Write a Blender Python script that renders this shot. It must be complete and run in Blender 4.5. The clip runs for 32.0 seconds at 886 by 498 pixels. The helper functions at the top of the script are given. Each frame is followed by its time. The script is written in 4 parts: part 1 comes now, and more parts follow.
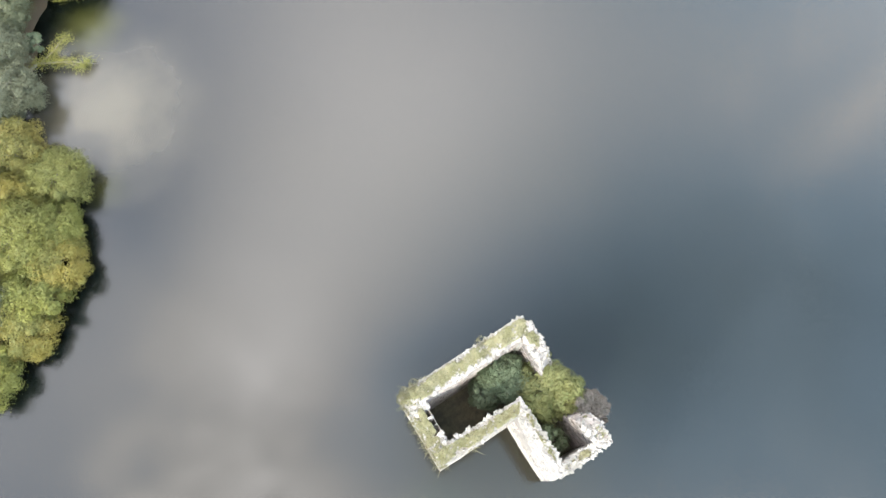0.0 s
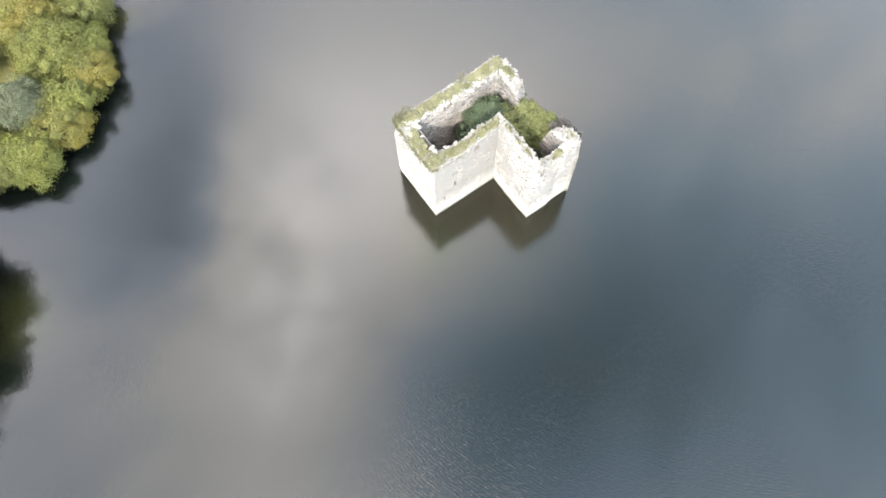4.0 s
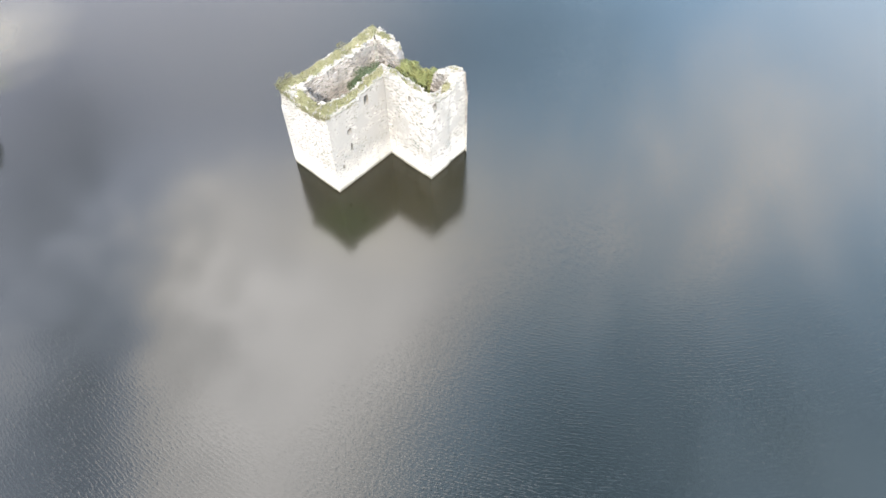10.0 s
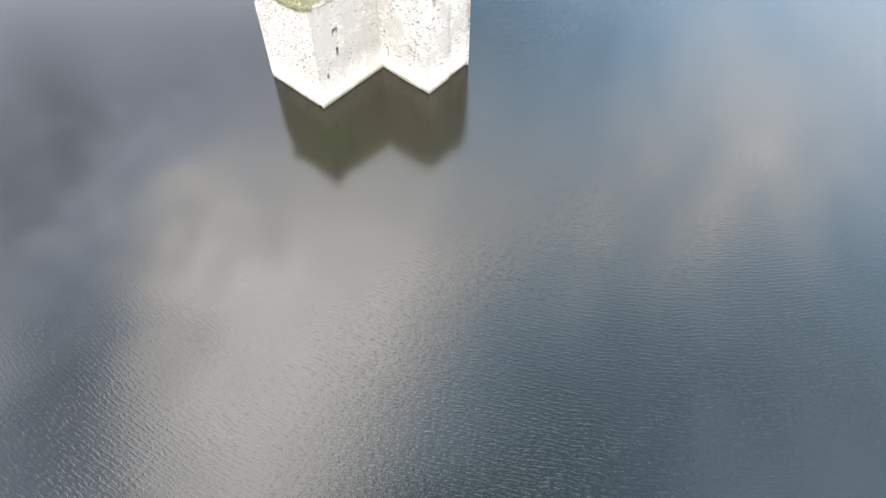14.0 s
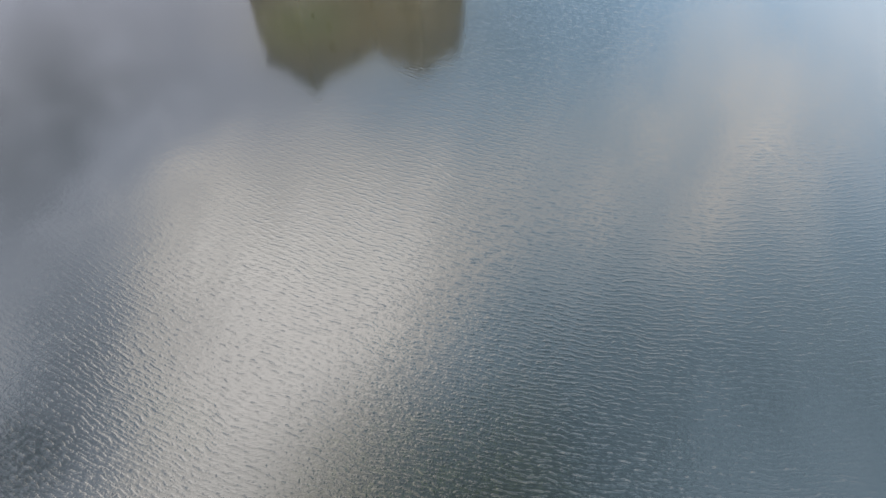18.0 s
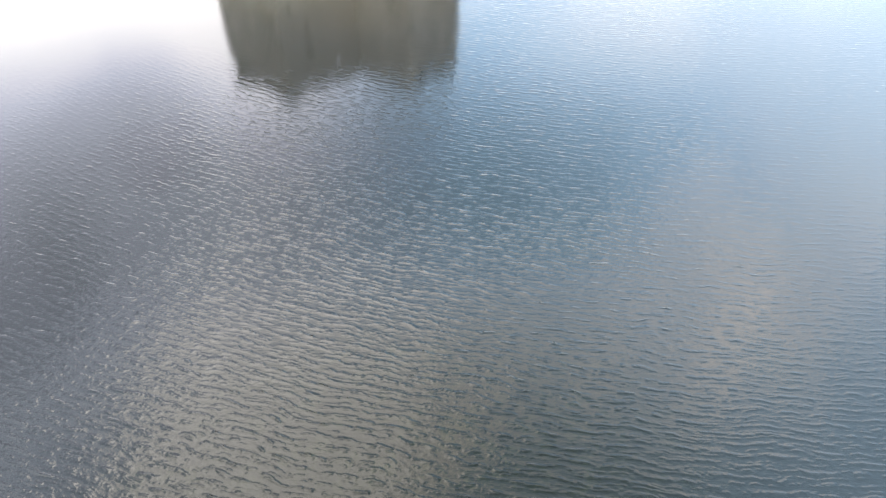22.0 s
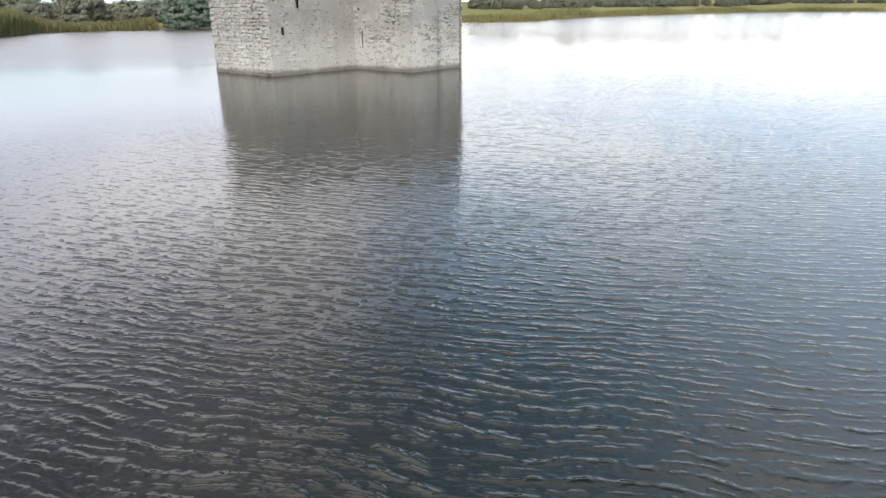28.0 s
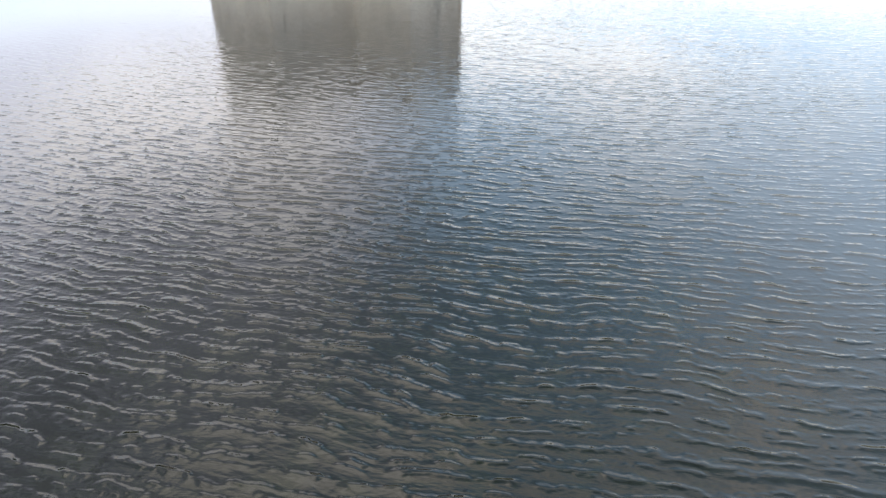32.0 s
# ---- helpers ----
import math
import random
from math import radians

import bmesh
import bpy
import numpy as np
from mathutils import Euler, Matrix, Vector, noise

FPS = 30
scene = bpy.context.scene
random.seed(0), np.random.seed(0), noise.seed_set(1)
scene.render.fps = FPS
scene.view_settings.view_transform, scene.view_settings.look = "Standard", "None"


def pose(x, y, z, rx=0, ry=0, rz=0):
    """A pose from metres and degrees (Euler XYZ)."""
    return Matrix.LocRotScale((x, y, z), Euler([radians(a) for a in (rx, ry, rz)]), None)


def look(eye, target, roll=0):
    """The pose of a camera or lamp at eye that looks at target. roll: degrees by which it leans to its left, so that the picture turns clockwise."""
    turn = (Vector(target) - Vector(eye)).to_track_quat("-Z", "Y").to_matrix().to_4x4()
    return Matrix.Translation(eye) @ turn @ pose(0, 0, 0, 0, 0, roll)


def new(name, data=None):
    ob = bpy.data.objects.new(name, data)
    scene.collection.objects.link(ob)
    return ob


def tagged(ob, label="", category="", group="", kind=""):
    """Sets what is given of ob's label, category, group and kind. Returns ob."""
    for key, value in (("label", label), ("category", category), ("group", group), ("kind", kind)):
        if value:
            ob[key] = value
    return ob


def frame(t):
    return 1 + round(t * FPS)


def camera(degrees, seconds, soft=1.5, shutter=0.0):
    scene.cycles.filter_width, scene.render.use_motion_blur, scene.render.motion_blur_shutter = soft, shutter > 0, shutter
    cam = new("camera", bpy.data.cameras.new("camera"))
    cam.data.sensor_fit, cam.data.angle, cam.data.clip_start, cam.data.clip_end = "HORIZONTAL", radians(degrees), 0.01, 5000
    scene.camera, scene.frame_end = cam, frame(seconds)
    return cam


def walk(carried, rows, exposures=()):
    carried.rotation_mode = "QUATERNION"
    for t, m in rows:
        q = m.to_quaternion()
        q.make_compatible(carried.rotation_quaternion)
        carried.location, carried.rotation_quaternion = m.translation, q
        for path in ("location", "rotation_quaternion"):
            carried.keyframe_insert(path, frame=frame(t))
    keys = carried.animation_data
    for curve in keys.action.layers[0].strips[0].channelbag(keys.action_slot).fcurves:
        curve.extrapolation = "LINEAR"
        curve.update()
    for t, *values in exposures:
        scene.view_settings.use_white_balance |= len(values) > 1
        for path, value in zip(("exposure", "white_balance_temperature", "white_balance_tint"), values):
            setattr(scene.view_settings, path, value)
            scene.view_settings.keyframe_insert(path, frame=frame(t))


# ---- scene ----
cam = camera(67.04, 32.0, soft=1.5)
PATH = [
    (0, (-0.842, -0.929, 52.965), (-0.470, -0.364, 51.082), 1.39),
    (0.5, (-1.839, -2.491, 52.861), (-1.449, -1.904, 50.989), 1.50),
    (1, (-2.835, -4.234, 52.777), (-2.440, -3.635, 50.910), 1.14),
    (1.5, (-3.932, -6.191, 52.731), (-3.538, -5.584, 50.866), 0.51),
    (2, (-5.181, -8.499, 52.677), (-4.790, -7.885, 50.815), -0.21),
    (2.5, (-6.594, -11.059, 52.528), (-6.208, -10.439, 50.666), -1.08),
    (3, (-8.168, -13.978, 52.345), (-7.789, -13.348, 50.485), -2.15),
    (3.5, (-9.990, -17.061, 52.056), (-9.612, -16.425, 50.198), -2.89),
    (4, (-12.146, -19.975, 51.630), (-11.754, -19.356, 49.769), -3.08),
    (4.5, (-14.148, -22.484, 51.023), (-13.729, -21.905, 49.155), -3.75),
    (6.5, (-21.330, -30.083, 47.346), (-20.756, -29.507, 45.519), -1.84),
    (7, (-22.222, -31.025, 46.612), (-21.574, -30.414, 44.821), -1.37),
    (7.5, (-22.281, -31.201, 45.749), (-21.565, -30.542, 44.002), -1.17),
    (8, (-21.987, -31.084, 44.822), (-21.231, -30.391, 43.105), -0.97),
    (9, (-21.179, -30.986, 42.195), (-20.342, -30.204, 40.556), -1.27),
    (9.5, (-21.049, -30.940, 41.384), (-20.183, -30.130, 39.773), -1.43),
    (10, (-21.095, -30.957, 40.651), (-20.215, -30.138, 39.053), -1.27),
    (11, (-21.343, -30.748, 38.590), (-20.454, -29.936, 36.993), -0.99),
    (12, (-21.676, -30.631, 36.341), (-20.779, -29.826, 34.745), -0.85),
    (13, (-21.904, -30.433, 34.161), (-21.000, -29.637, 32.564), -0.33),
    (14, (-21.635, -29.981, 32.258), (-20.743, -29.204, 30.646), -0.13),
    (14.5, (-21.440, -29.848, 31.666), (-20.561, -29.082, 30.041), 0.11),
    (16.5, (-21.031, -30.131, 27.863), (-20.178, -29.367, 26.224), -0.48),
    (17, (-21.148, -30.177, 26.609), (-20.286, -29.410, 24.976), -0.48),
    (17.5, (-21.265, -30.223, 25.257), (-20.402, -29.462, 23.621), -0.47),
    (18, (-21.381, -30.268, 23.824), (-20.511, -29.508, 22.191), -0.47),
    (18.5, (-21.498, -30.314, 22.324), (-20.615, -29.548, 20.701), -0.47),
    (19, (-21.614, -30.359, 20.776), (-20.713, -29.583, 19.168), -0.46),
    (19.5, (-21.731, -30.405, 19.193), (-20.811, -29.617, 17.602), -0.46),
    (20, (-21.848, -30.451, 17.593), (-20.906, -29.649, 16.022), -0.46),
    (20.5, (-21.964, -30.496, 15.992), (-20.975, -29.658, 14.469), -0.45),
    (21, (-22.081, -30.542, 14.406), (-21.031, -29.657, 12.952), -0.45),
    (21.5, (-22.198, -30.588, 12.850), (-21.083, -29.651, 11.479), -0.45),
    (22, (-22.314, -30.633, 11.342), (-21.138, -29.647, 10.060), -0.44),
    (22.5, (-22.431, -30.679, 9.896), (-21.199, -29.645, 8.707), -0.44),
    (23, (-22.547, -30.724, 8.529), (-21.275, -29.656, 7.415), -0.44),
    (23.5, (-22.664, -30.770, 7.257), (-21.359, -29.672, 6.211), -0.43),
    (24, (-22.781, -30.816, 6.096), (-21.434, -29.677, 5.153), -0.43),
    (24.5, (-22.611, -30.665, 5.663), (-21.234, -29.508, 4.788), -0.18),
    (26.5, (-22.191, -30.933, 3.544), (-20.767, -29.708, 2.858), -0.53),
    (27, (-22.153, -31.014, 3.411), (-20.729, -29.785, 2.732), -0.56),
    (28, (-22.060, -31.076, 3.387), (-20.637, -29.844, 2.709), -0.58),
    (29, (-22.038, -31.055, 3.544), (-20.617, -29.826, 2.859), -0.55),
    (29.5, (-22.085, -31.022, 3.567), (-20.665, -29.797, 2.870), -0.53),
    (30, (-22.176, -31.024, 3.562), (-20.772, -29.813, 2.811), -0.71),
    (30.5, (-22.311, -31.055, 3.566), (-20.924, -29.864, 2.754), -0.69),
    (31, (-22.311, -31.055, 3.566), (-20.948, -29.884, 2.688), -0.69),
    (31.5, (-22.311, -31.055, 3.566), (-20.961, -29.896, 2.652), -0.69),
    (32, (-22.311, -31.055, 3.566), (-20.964, -29.898, 2.645), -0.69),
]
EXPOSURE = [(0, 1.92), (14, 1.92), (18, 2.10), (21, 2.15), (24, 1.29), (26.5, 0.83), (29.5, 0.71), (31, 0.85), (32, 1.02)]
walk(cam, [(t, look(eye, target, roll)) for t, eye, target, roll in PATH], EXPOSURE)


# ---------------------------------------------------------------- node helpers
class Nodes:
    """Short-hand for building a node tree."""

    def __init__(self, tree):
        self.tree = tree
        self.tree.nodes.clear()

    def add(self, kind):
        return self.tree.nodes.new(kind)

    def link(self, a, b):
        self.tree.links.new(a, b)

    def put(self, socket, value):
        if isinstance(value, bpy.types.NodeSocket):
            self.link(value, socket)
        else:
            socket.default_value = value

    def math(self, op, a, b=0.0, c=0.0, clamp=False):
        node = self.add("ShaderNodeMath")
        node.operation, node.use_clamp = op, clamp
        for i, v in enumerate((a, b, c)):
            self.put(node.inputs[i], v)
        return node.outputs[0]

    def vec(self, op, a, b=(0, 0, 0)):
        node = self.add("ShaderNodeVectorMath")
        node.operation = op
        self.put(node.inputs[0], a)
        self.put(node.inputs[1], b)
        return node.outputs["Value"] if op in ("LENGTH", "DISTANCE", "DOT_PRODUCT") else node.outputs["Vector"]

    def noise(self, vector, scale, detail=3.0, rough=0.55, distort=0.0):
        node = self.add("ShaderNodeTexNoise")
        self.link(vector, node.inputs["Vector"])
        node.inputs["Scale"].default_value = scale
        node.inputs["Detail"].default_value = detail
        node.inputs["Roughness"].default_value = rough
        node.inputs["Distortion"].default_value = distort
        return node.outputs["Fac"]

    def ramp(self, value, lo, hi, a=0.0, b=1.0):
        node = self.add("ShaderNodeMapRange")
        node.interpolation_type = "SMOOTHSTEP"
        for i, v in enumerate((value, lo, hi, a, b)):
            self.put(node.inputs[i], v)
        return node.outputs[0]

    def mix(self, fac, a, b, blend="MIX"):
        node = self.add("ShaderNodeMix")
        node.data_type, node.blend_type = "RGBA", blend
        self.put(node.inputs[0], fac)
        for i, v in ((6, a), (7, b)):
            self.put(node.inputs[i], (*v, 1) if isinstance(v, tuple) and len(v) == 3 else v)
        return node.outputs[2]

    def scale_xyz(self, vector, x, y, z, turn=0.0):
        node = self.add("ShaderNodeMapping")
        self.link(vector, node.inputs["Vector"])
        node.inputs["Scale"].default_value = (x, y, z)
        node.inputs["Rotation"].default_value = (0, 0, radians(turn))
        return node.outputs[0]

    def split(self, vector):
        node = self.add("ShaderNodeSeparateXYZ")
        self.link(vector, node.inputs[0])
        return node.outputs

    def join(self, x, y, z):
        node = self.add("ShaderNodeCombineXYZ")
        for i, v in enumerate((x, y, z)):
            self.put(node.inputs[i], v)
        return node.outputs[0]

    def bump(self, height, strength, distance, normal=None):
        node = self.add("ShaderNodeBump")
        self.link(height, node.inputs["Height"])
        self.put(node.inputs["Strength"], strength)
        node.inputs["Distance"].default_value = distance
        if normal is not None:
            self.link(normal, node.inputs["Normal"])
        return node.outputs[0]


def material(name):
    mat = bpy.data.materials.new(name)
    mat.use_nodes = True
    n = Nodes(mat.node_tree)
    out = n.add("ShaderNodeOutputMaterial")
    bsdf = n.add("ShaderNodeBsdfPrincipled")
    n.link(bsdf.outputs[0], out.inputs[0])
    return mat, n, bsdf


# ---------------------------------------------------------------- sky and sun
SUN_AZ, SUN_EL = radians(232), radians(38)   # compass bearing from +y towards +x

world = bpy.data.worlds.new("sky")
scene.world = world
world.use_nodes = True
n = Nodes(world.node_tree)
w_out = n.add("ShaderNodeOutputWorld")
w_back = n.add("ShaderNodeBackground")
n.link(w_back.outputs[0], w_out.inputs[0])
w_back.inputs["Strength"].default_value = 0.1
sky = n.add("ShaderNodeTexSky")
sky.sky_type, sky.sun_disc, sky.sun_elevation, sky.sun_rotation = "NISHITA", False, SUN_EL, SUN_AZ
coord = n.add("ShaderNodeTexCoord").outputs["Generated"]
dx, dy, dz = n.split(coord)
low = n.math("ADD", n.math("MAXIMUM", dz, 0.0), 0.25)
flat = n.join(n.math("DIVIDE", dx, low), n.math("DIVIDE", dy, low), 0.0)
puff = n.noise(flat, 1.5, 2.0, 0.45, 0.3)

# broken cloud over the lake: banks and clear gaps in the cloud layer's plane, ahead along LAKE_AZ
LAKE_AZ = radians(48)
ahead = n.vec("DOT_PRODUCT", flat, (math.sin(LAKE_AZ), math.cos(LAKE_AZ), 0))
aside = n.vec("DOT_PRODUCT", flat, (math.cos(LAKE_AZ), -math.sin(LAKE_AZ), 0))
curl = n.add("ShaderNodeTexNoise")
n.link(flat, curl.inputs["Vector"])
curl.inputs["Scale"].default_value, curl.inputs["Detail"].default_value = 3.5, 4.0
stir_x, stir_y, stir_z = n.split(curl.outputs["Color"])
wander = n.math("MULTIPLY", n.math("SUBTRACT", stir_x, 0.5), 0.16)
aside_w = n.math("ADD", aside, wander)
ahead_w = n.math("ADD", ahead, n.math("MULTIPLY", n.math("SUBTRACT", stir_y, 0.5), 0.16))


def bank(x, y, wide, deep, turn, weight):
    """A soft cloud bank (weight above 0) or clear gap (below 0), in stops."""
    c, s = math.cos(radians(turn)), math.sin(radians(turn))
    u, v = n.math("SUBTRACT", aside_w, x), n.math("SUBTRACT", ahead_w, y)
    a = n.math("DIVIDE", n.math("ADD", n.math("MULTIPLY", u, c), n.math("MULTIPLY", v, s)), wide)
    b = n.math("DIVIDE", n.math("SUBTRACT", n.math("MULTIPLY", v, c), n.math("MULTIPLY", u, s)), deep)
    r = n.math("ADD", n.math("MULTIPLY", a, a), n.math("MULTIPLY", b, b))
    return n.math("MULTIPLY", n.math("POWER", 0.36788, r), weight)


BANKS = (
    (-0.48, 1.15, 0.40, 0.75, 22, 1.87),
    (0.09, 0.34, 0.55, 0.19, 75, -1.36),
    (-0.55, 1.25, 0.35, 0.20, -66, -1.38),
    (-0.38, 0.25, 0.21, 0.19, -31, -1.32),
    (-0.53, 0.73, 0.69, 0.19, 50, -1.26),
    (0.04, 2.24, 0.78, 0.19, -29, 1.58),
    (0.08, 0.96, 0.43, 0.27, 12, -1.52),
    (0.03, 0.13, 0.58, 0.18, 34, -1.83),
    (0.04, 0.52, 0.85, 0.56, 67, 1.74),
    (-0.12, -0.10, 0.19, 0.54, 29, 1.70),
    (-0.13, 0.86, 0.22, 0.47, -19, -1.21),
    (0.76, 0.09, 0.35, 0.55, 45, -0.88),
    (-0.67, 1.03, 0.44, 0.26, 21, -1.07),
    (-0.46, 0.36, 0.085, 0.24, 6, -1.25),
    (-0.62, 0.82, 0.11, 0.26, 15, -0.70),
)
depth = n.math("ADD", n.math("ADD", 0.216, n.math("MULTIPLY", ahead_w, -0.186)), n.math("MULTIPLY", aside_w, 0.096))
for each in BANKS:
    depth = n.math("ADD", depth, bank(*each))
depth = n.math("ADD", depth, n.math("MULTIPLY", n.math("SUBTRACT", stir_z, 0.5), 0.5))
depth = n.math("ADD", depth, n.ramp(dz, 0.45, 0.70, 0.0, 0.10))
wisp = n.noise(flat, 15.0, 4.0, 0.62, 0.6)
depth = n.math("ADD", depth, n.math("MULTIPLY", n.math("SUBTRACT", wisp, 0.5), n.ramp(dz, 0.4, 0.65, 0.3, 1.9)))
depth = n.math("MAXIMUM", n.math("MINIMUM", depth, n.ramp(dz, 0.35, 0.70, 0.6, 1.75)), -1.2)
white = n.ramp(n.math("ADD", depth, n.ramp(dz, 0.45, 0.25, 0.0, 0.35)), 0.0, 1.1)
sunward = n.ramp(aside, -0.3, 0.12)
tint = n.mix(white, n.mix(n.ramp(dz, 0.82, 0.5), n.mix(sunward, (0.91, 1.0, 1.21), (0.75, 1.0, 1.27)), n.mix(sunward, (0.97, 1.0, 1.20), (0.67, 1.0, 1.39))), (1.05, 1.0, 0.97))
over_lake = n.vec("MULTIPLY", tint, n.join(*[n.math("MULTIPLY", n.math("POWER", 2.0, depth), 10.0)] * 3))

# the rest of the sky: blue with scattered cloud, and haze at the horizon, brighter on the sunlit side
def cloud(px, py, along, across, turn, weight):
    """A soft cloud bank behind the lake view."""
    c, s = math.cos(radians(turn)), math.sin(radians(turn))
    rel = n.vec("SUBTRACT", flat, (px, py, 0))
    a = n.math("DIVIDE", n.vec("DOT_PRODUCT", rel, (c, s, 0)), along)
    b = n.math("DIVIDE", n.vec("DOT_PRODUCT", rel, (-s, c, 0)), across)
    r = n.math("SQRT", n.math("ADD", n.math("MULTIPLY", a, a), n.math("MULTIPLY", b, b)))
    return n.ramp(n.math("ADD", r, wander), 0.25, 1.25, weight, 0.0)


density = n.math("MULTIPLY", n.math("SUBTRACT", puff, 0.42), 0.6)
density = n.math("ADD", density, n.math("ADD", n.ramp(dz, 0.42, 0.78, -0.26, 0.03), n.ramp(dz, 0.42, 0.27, 0.0, 0.66)))
for each in ((-0.6, -0.7, 0.9, 0.6, 40, 0.5), (0.75, -0.45, 0.4, 0.25, 30, 0.45), (-1.4, 0.6, 0.9, 0.5, 100, 0.6), (0.4, -1.8, 1.2, 0.7, 0, 0.6)):
    density = n.math("ADD", density, cloud(*each))
cover = n.ramp(density, -0.22, 0.92)
haze = n.ramp(dz, 0.22, 0.03)
glare = n.ramp(n.vec("DOT_PRODUCT", coord, (0.94, 0.34, 0.0)), 0.60, 0.98, 0.06, 1.0)
cover = n.math("ADD", n.math("MULTIPLY", cover, n.math("SUBTRACT", 1.0, haze)), n.math("MULTIPLY", glare, haze))
blue = n.vec("MULTIPLY", sky.outputs[0], (1.6, 2.56, 2.92))
blue = n.mix(n.ramp(dz, 0.82, 0.58), blue, n.vec("MULTIPLY", blue, (1.5, 1.4, 1.35)))
blue = n.mix(n.ramp(dz, 0.45, 0.34, 0.0, 0.75), blue, (8.6, 8.9, 9.6))
blue = n.mix(n.math("MULTIPLY", haze, 0.85), blue, (3.8, 4.5, 5.4))
lit = n.mix(n.ramp(dz, 0.60, 0.86), n.mix(n.ramp(dz, 0.18, 0.55), (13.9, 13.8, 14.5), (18.5, 18.2, 19.2)), (29.6, 28.2, 26.0))
lit = n.mix(haze, lit, (13.8, 13.6, 13.0))
around = n.mix(cover, blue, lit)
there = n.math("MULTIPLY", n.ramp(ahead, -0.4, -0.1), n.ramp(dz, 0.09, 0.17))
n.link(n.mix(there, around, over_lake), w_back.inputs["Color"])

sun_data = bpy.data.lights.new("sun", "SUN")
sun_data.energy, sun_data.angle, sun_data.color = 2.4, radians(4), (1.0, 0.945, 0.86)
sun = new("sun", sun_data)
toward = Vector((math.sin(SUN_AZ) * math.cos(SUN_EL), math.cos(SUN_AZ) * math.cos(SUN_EL), math.sin(SUN_EL)))
sun.matrix_world = look(toward * 200, (0, 0, 0))


# ---------------------------------------------------------------- materials
def water_material():
    mat, n, b = material("lake_water")
    pos = n.add("ShaderNodeNewGeometry").outputs["Position"]
    silt = n.noise(pos, 0.05, 3.0)
    body = n.mix(n.ramp(silt, 0.35, 0.7), (0.0014, 0.0026, 0.0024), (0.0022, 0.0030, 0.0020))
    stir = n.math("MULTIPLY", n.math("SUBTRACT", n.noise(pos, 0.25, 3.0), 0.5), 5.0)
    # water weed over the shoal, in clumps
    clump = n.ramp(n.noise(pos, 2.6, 4.0, 0.65, 0.8), 0.44, 0.66)
    shoal = n.ramp(n.math("ADD", n.vec("DISTANCE", pos, (-18.5, -27.0, 0)), stir), 2.0, 8.0, 1.0, 0.0)
    body = n.mix(shoal, body, n.mix(clump, (0.0020, 0.0026, 0.0012), (0.0038, 0.0046, 0.0018)))
    # brown shallows, tinted wide so the tower's reflection reads lighter and browner
    footing_tint = n.ramp(n.math("ADD", n.vec("DISTANCE", pos, (3.5, -2.0, 0)), stir), 3.0, 12.0, 1.0, 0.0)
    body = n.mix(footing_tint, body, (0.0100, 0.0084, 0.0038))
    # coloured beds; the pale first one is a bright calm-water reflection painted in
    for x, y, r, bed_tint in ((-9.6, 42.6, 9.0, (0.052, 0.045, 0.031)), (-6.9, 51.4, 3.4, (0.021, 0.021, 0.004)), (-12.2, 35.0, 2.2, (0.013, 0.013, 0.004)), (-1.6, -2.6, 3.2, (0.0085, 0.0092, 0.0032)), (-32.5, 12.5, 4.0, (0.011, 0.011, 0.004))):
        bed = n.ramp(n.math("ADD", n.vec("DISTANCE", pos, (x, y, 0)), n.math("MULTIPLY", stir, 0.11 * r)), 0.0, 1.25 * r, 1.0, 0.0)
        body = n.mix(bed, body, bed_tint)
    n.link(body, b.inputs["Base Color"])
    b.inputs["IOR"].default_value = 1.333
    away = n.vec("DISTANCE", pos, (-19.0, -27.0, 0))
    # specular level set by place: reflections dimmed near the viewpoint, lifted far off
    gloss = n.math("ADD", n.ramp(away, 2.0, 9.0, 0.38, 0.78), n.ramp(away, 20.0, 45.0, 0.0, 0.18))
    # a small bed of weed that breaks the surface
    matted = n.math("MULTIPLY", n.ramp(n.math("ADD", n.vec("DISTANCE", pos, (-25.8, -13.6, 0)), n.math("MULTIPLY", stir, 0.3)), 0.6, 2.7, 1.0, 0.0), n.ramp(n.noise(pos, 4.5, 3.0, 0.6), 0.36, 0.60, 0.25, 1.0))
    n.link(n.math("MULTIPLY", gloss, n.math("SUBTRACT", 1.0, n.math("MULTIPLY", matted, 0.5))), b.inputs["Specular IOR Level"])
    far = n.ramp(n.vec("DISTANCE", pos, (0, 0, 0)), 46.0, 88.0, 0.05, 0.12)
    rough = n.math("ADD", far, n.ramp(n.vec("DISTANCE", pos, (3.5, -2.0, 0)), 7.0, 18.0, 0.09, 0.0))
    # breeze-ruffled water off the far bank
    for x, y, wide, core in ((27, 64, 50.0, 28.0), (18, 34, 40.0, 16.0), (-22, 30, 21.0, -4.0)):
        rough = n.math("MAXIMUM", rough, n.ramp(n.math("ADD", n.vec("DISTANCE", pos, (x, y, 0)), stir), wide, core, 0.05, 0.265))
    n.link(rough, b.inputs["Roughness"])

    bend = n.noise(pos, 2.1, 3.0, 0.5)
    veer = n.noise(pos, 0.45, 2.0, 0.5)

    def train(length, wander, sway, sharp, x, y):
        """Wind waves whose crests curve round a far centre, short-crested, with narrow tops and a steep lee side."""
        run = n.vec("DISTANCE", pos, (x, y, 0))
        run = n.math("ADD", run, n.math("ADD", n.math("MULTIPLY", bend, wander), n.math("MULTIPLY", veer, sway)))
        turn = n.math("MULTIPLY", run, 2 * math.pi / length)
        wave = n.math("SINE", n.math("ADD", turn, n.math("MULTIPLY", n.math("SINE", turn), 0.55)))
        return n.math("POWER", n.math("ADD", n.math("MULTIPLY", wave, 0.5), 0.5), sharp)

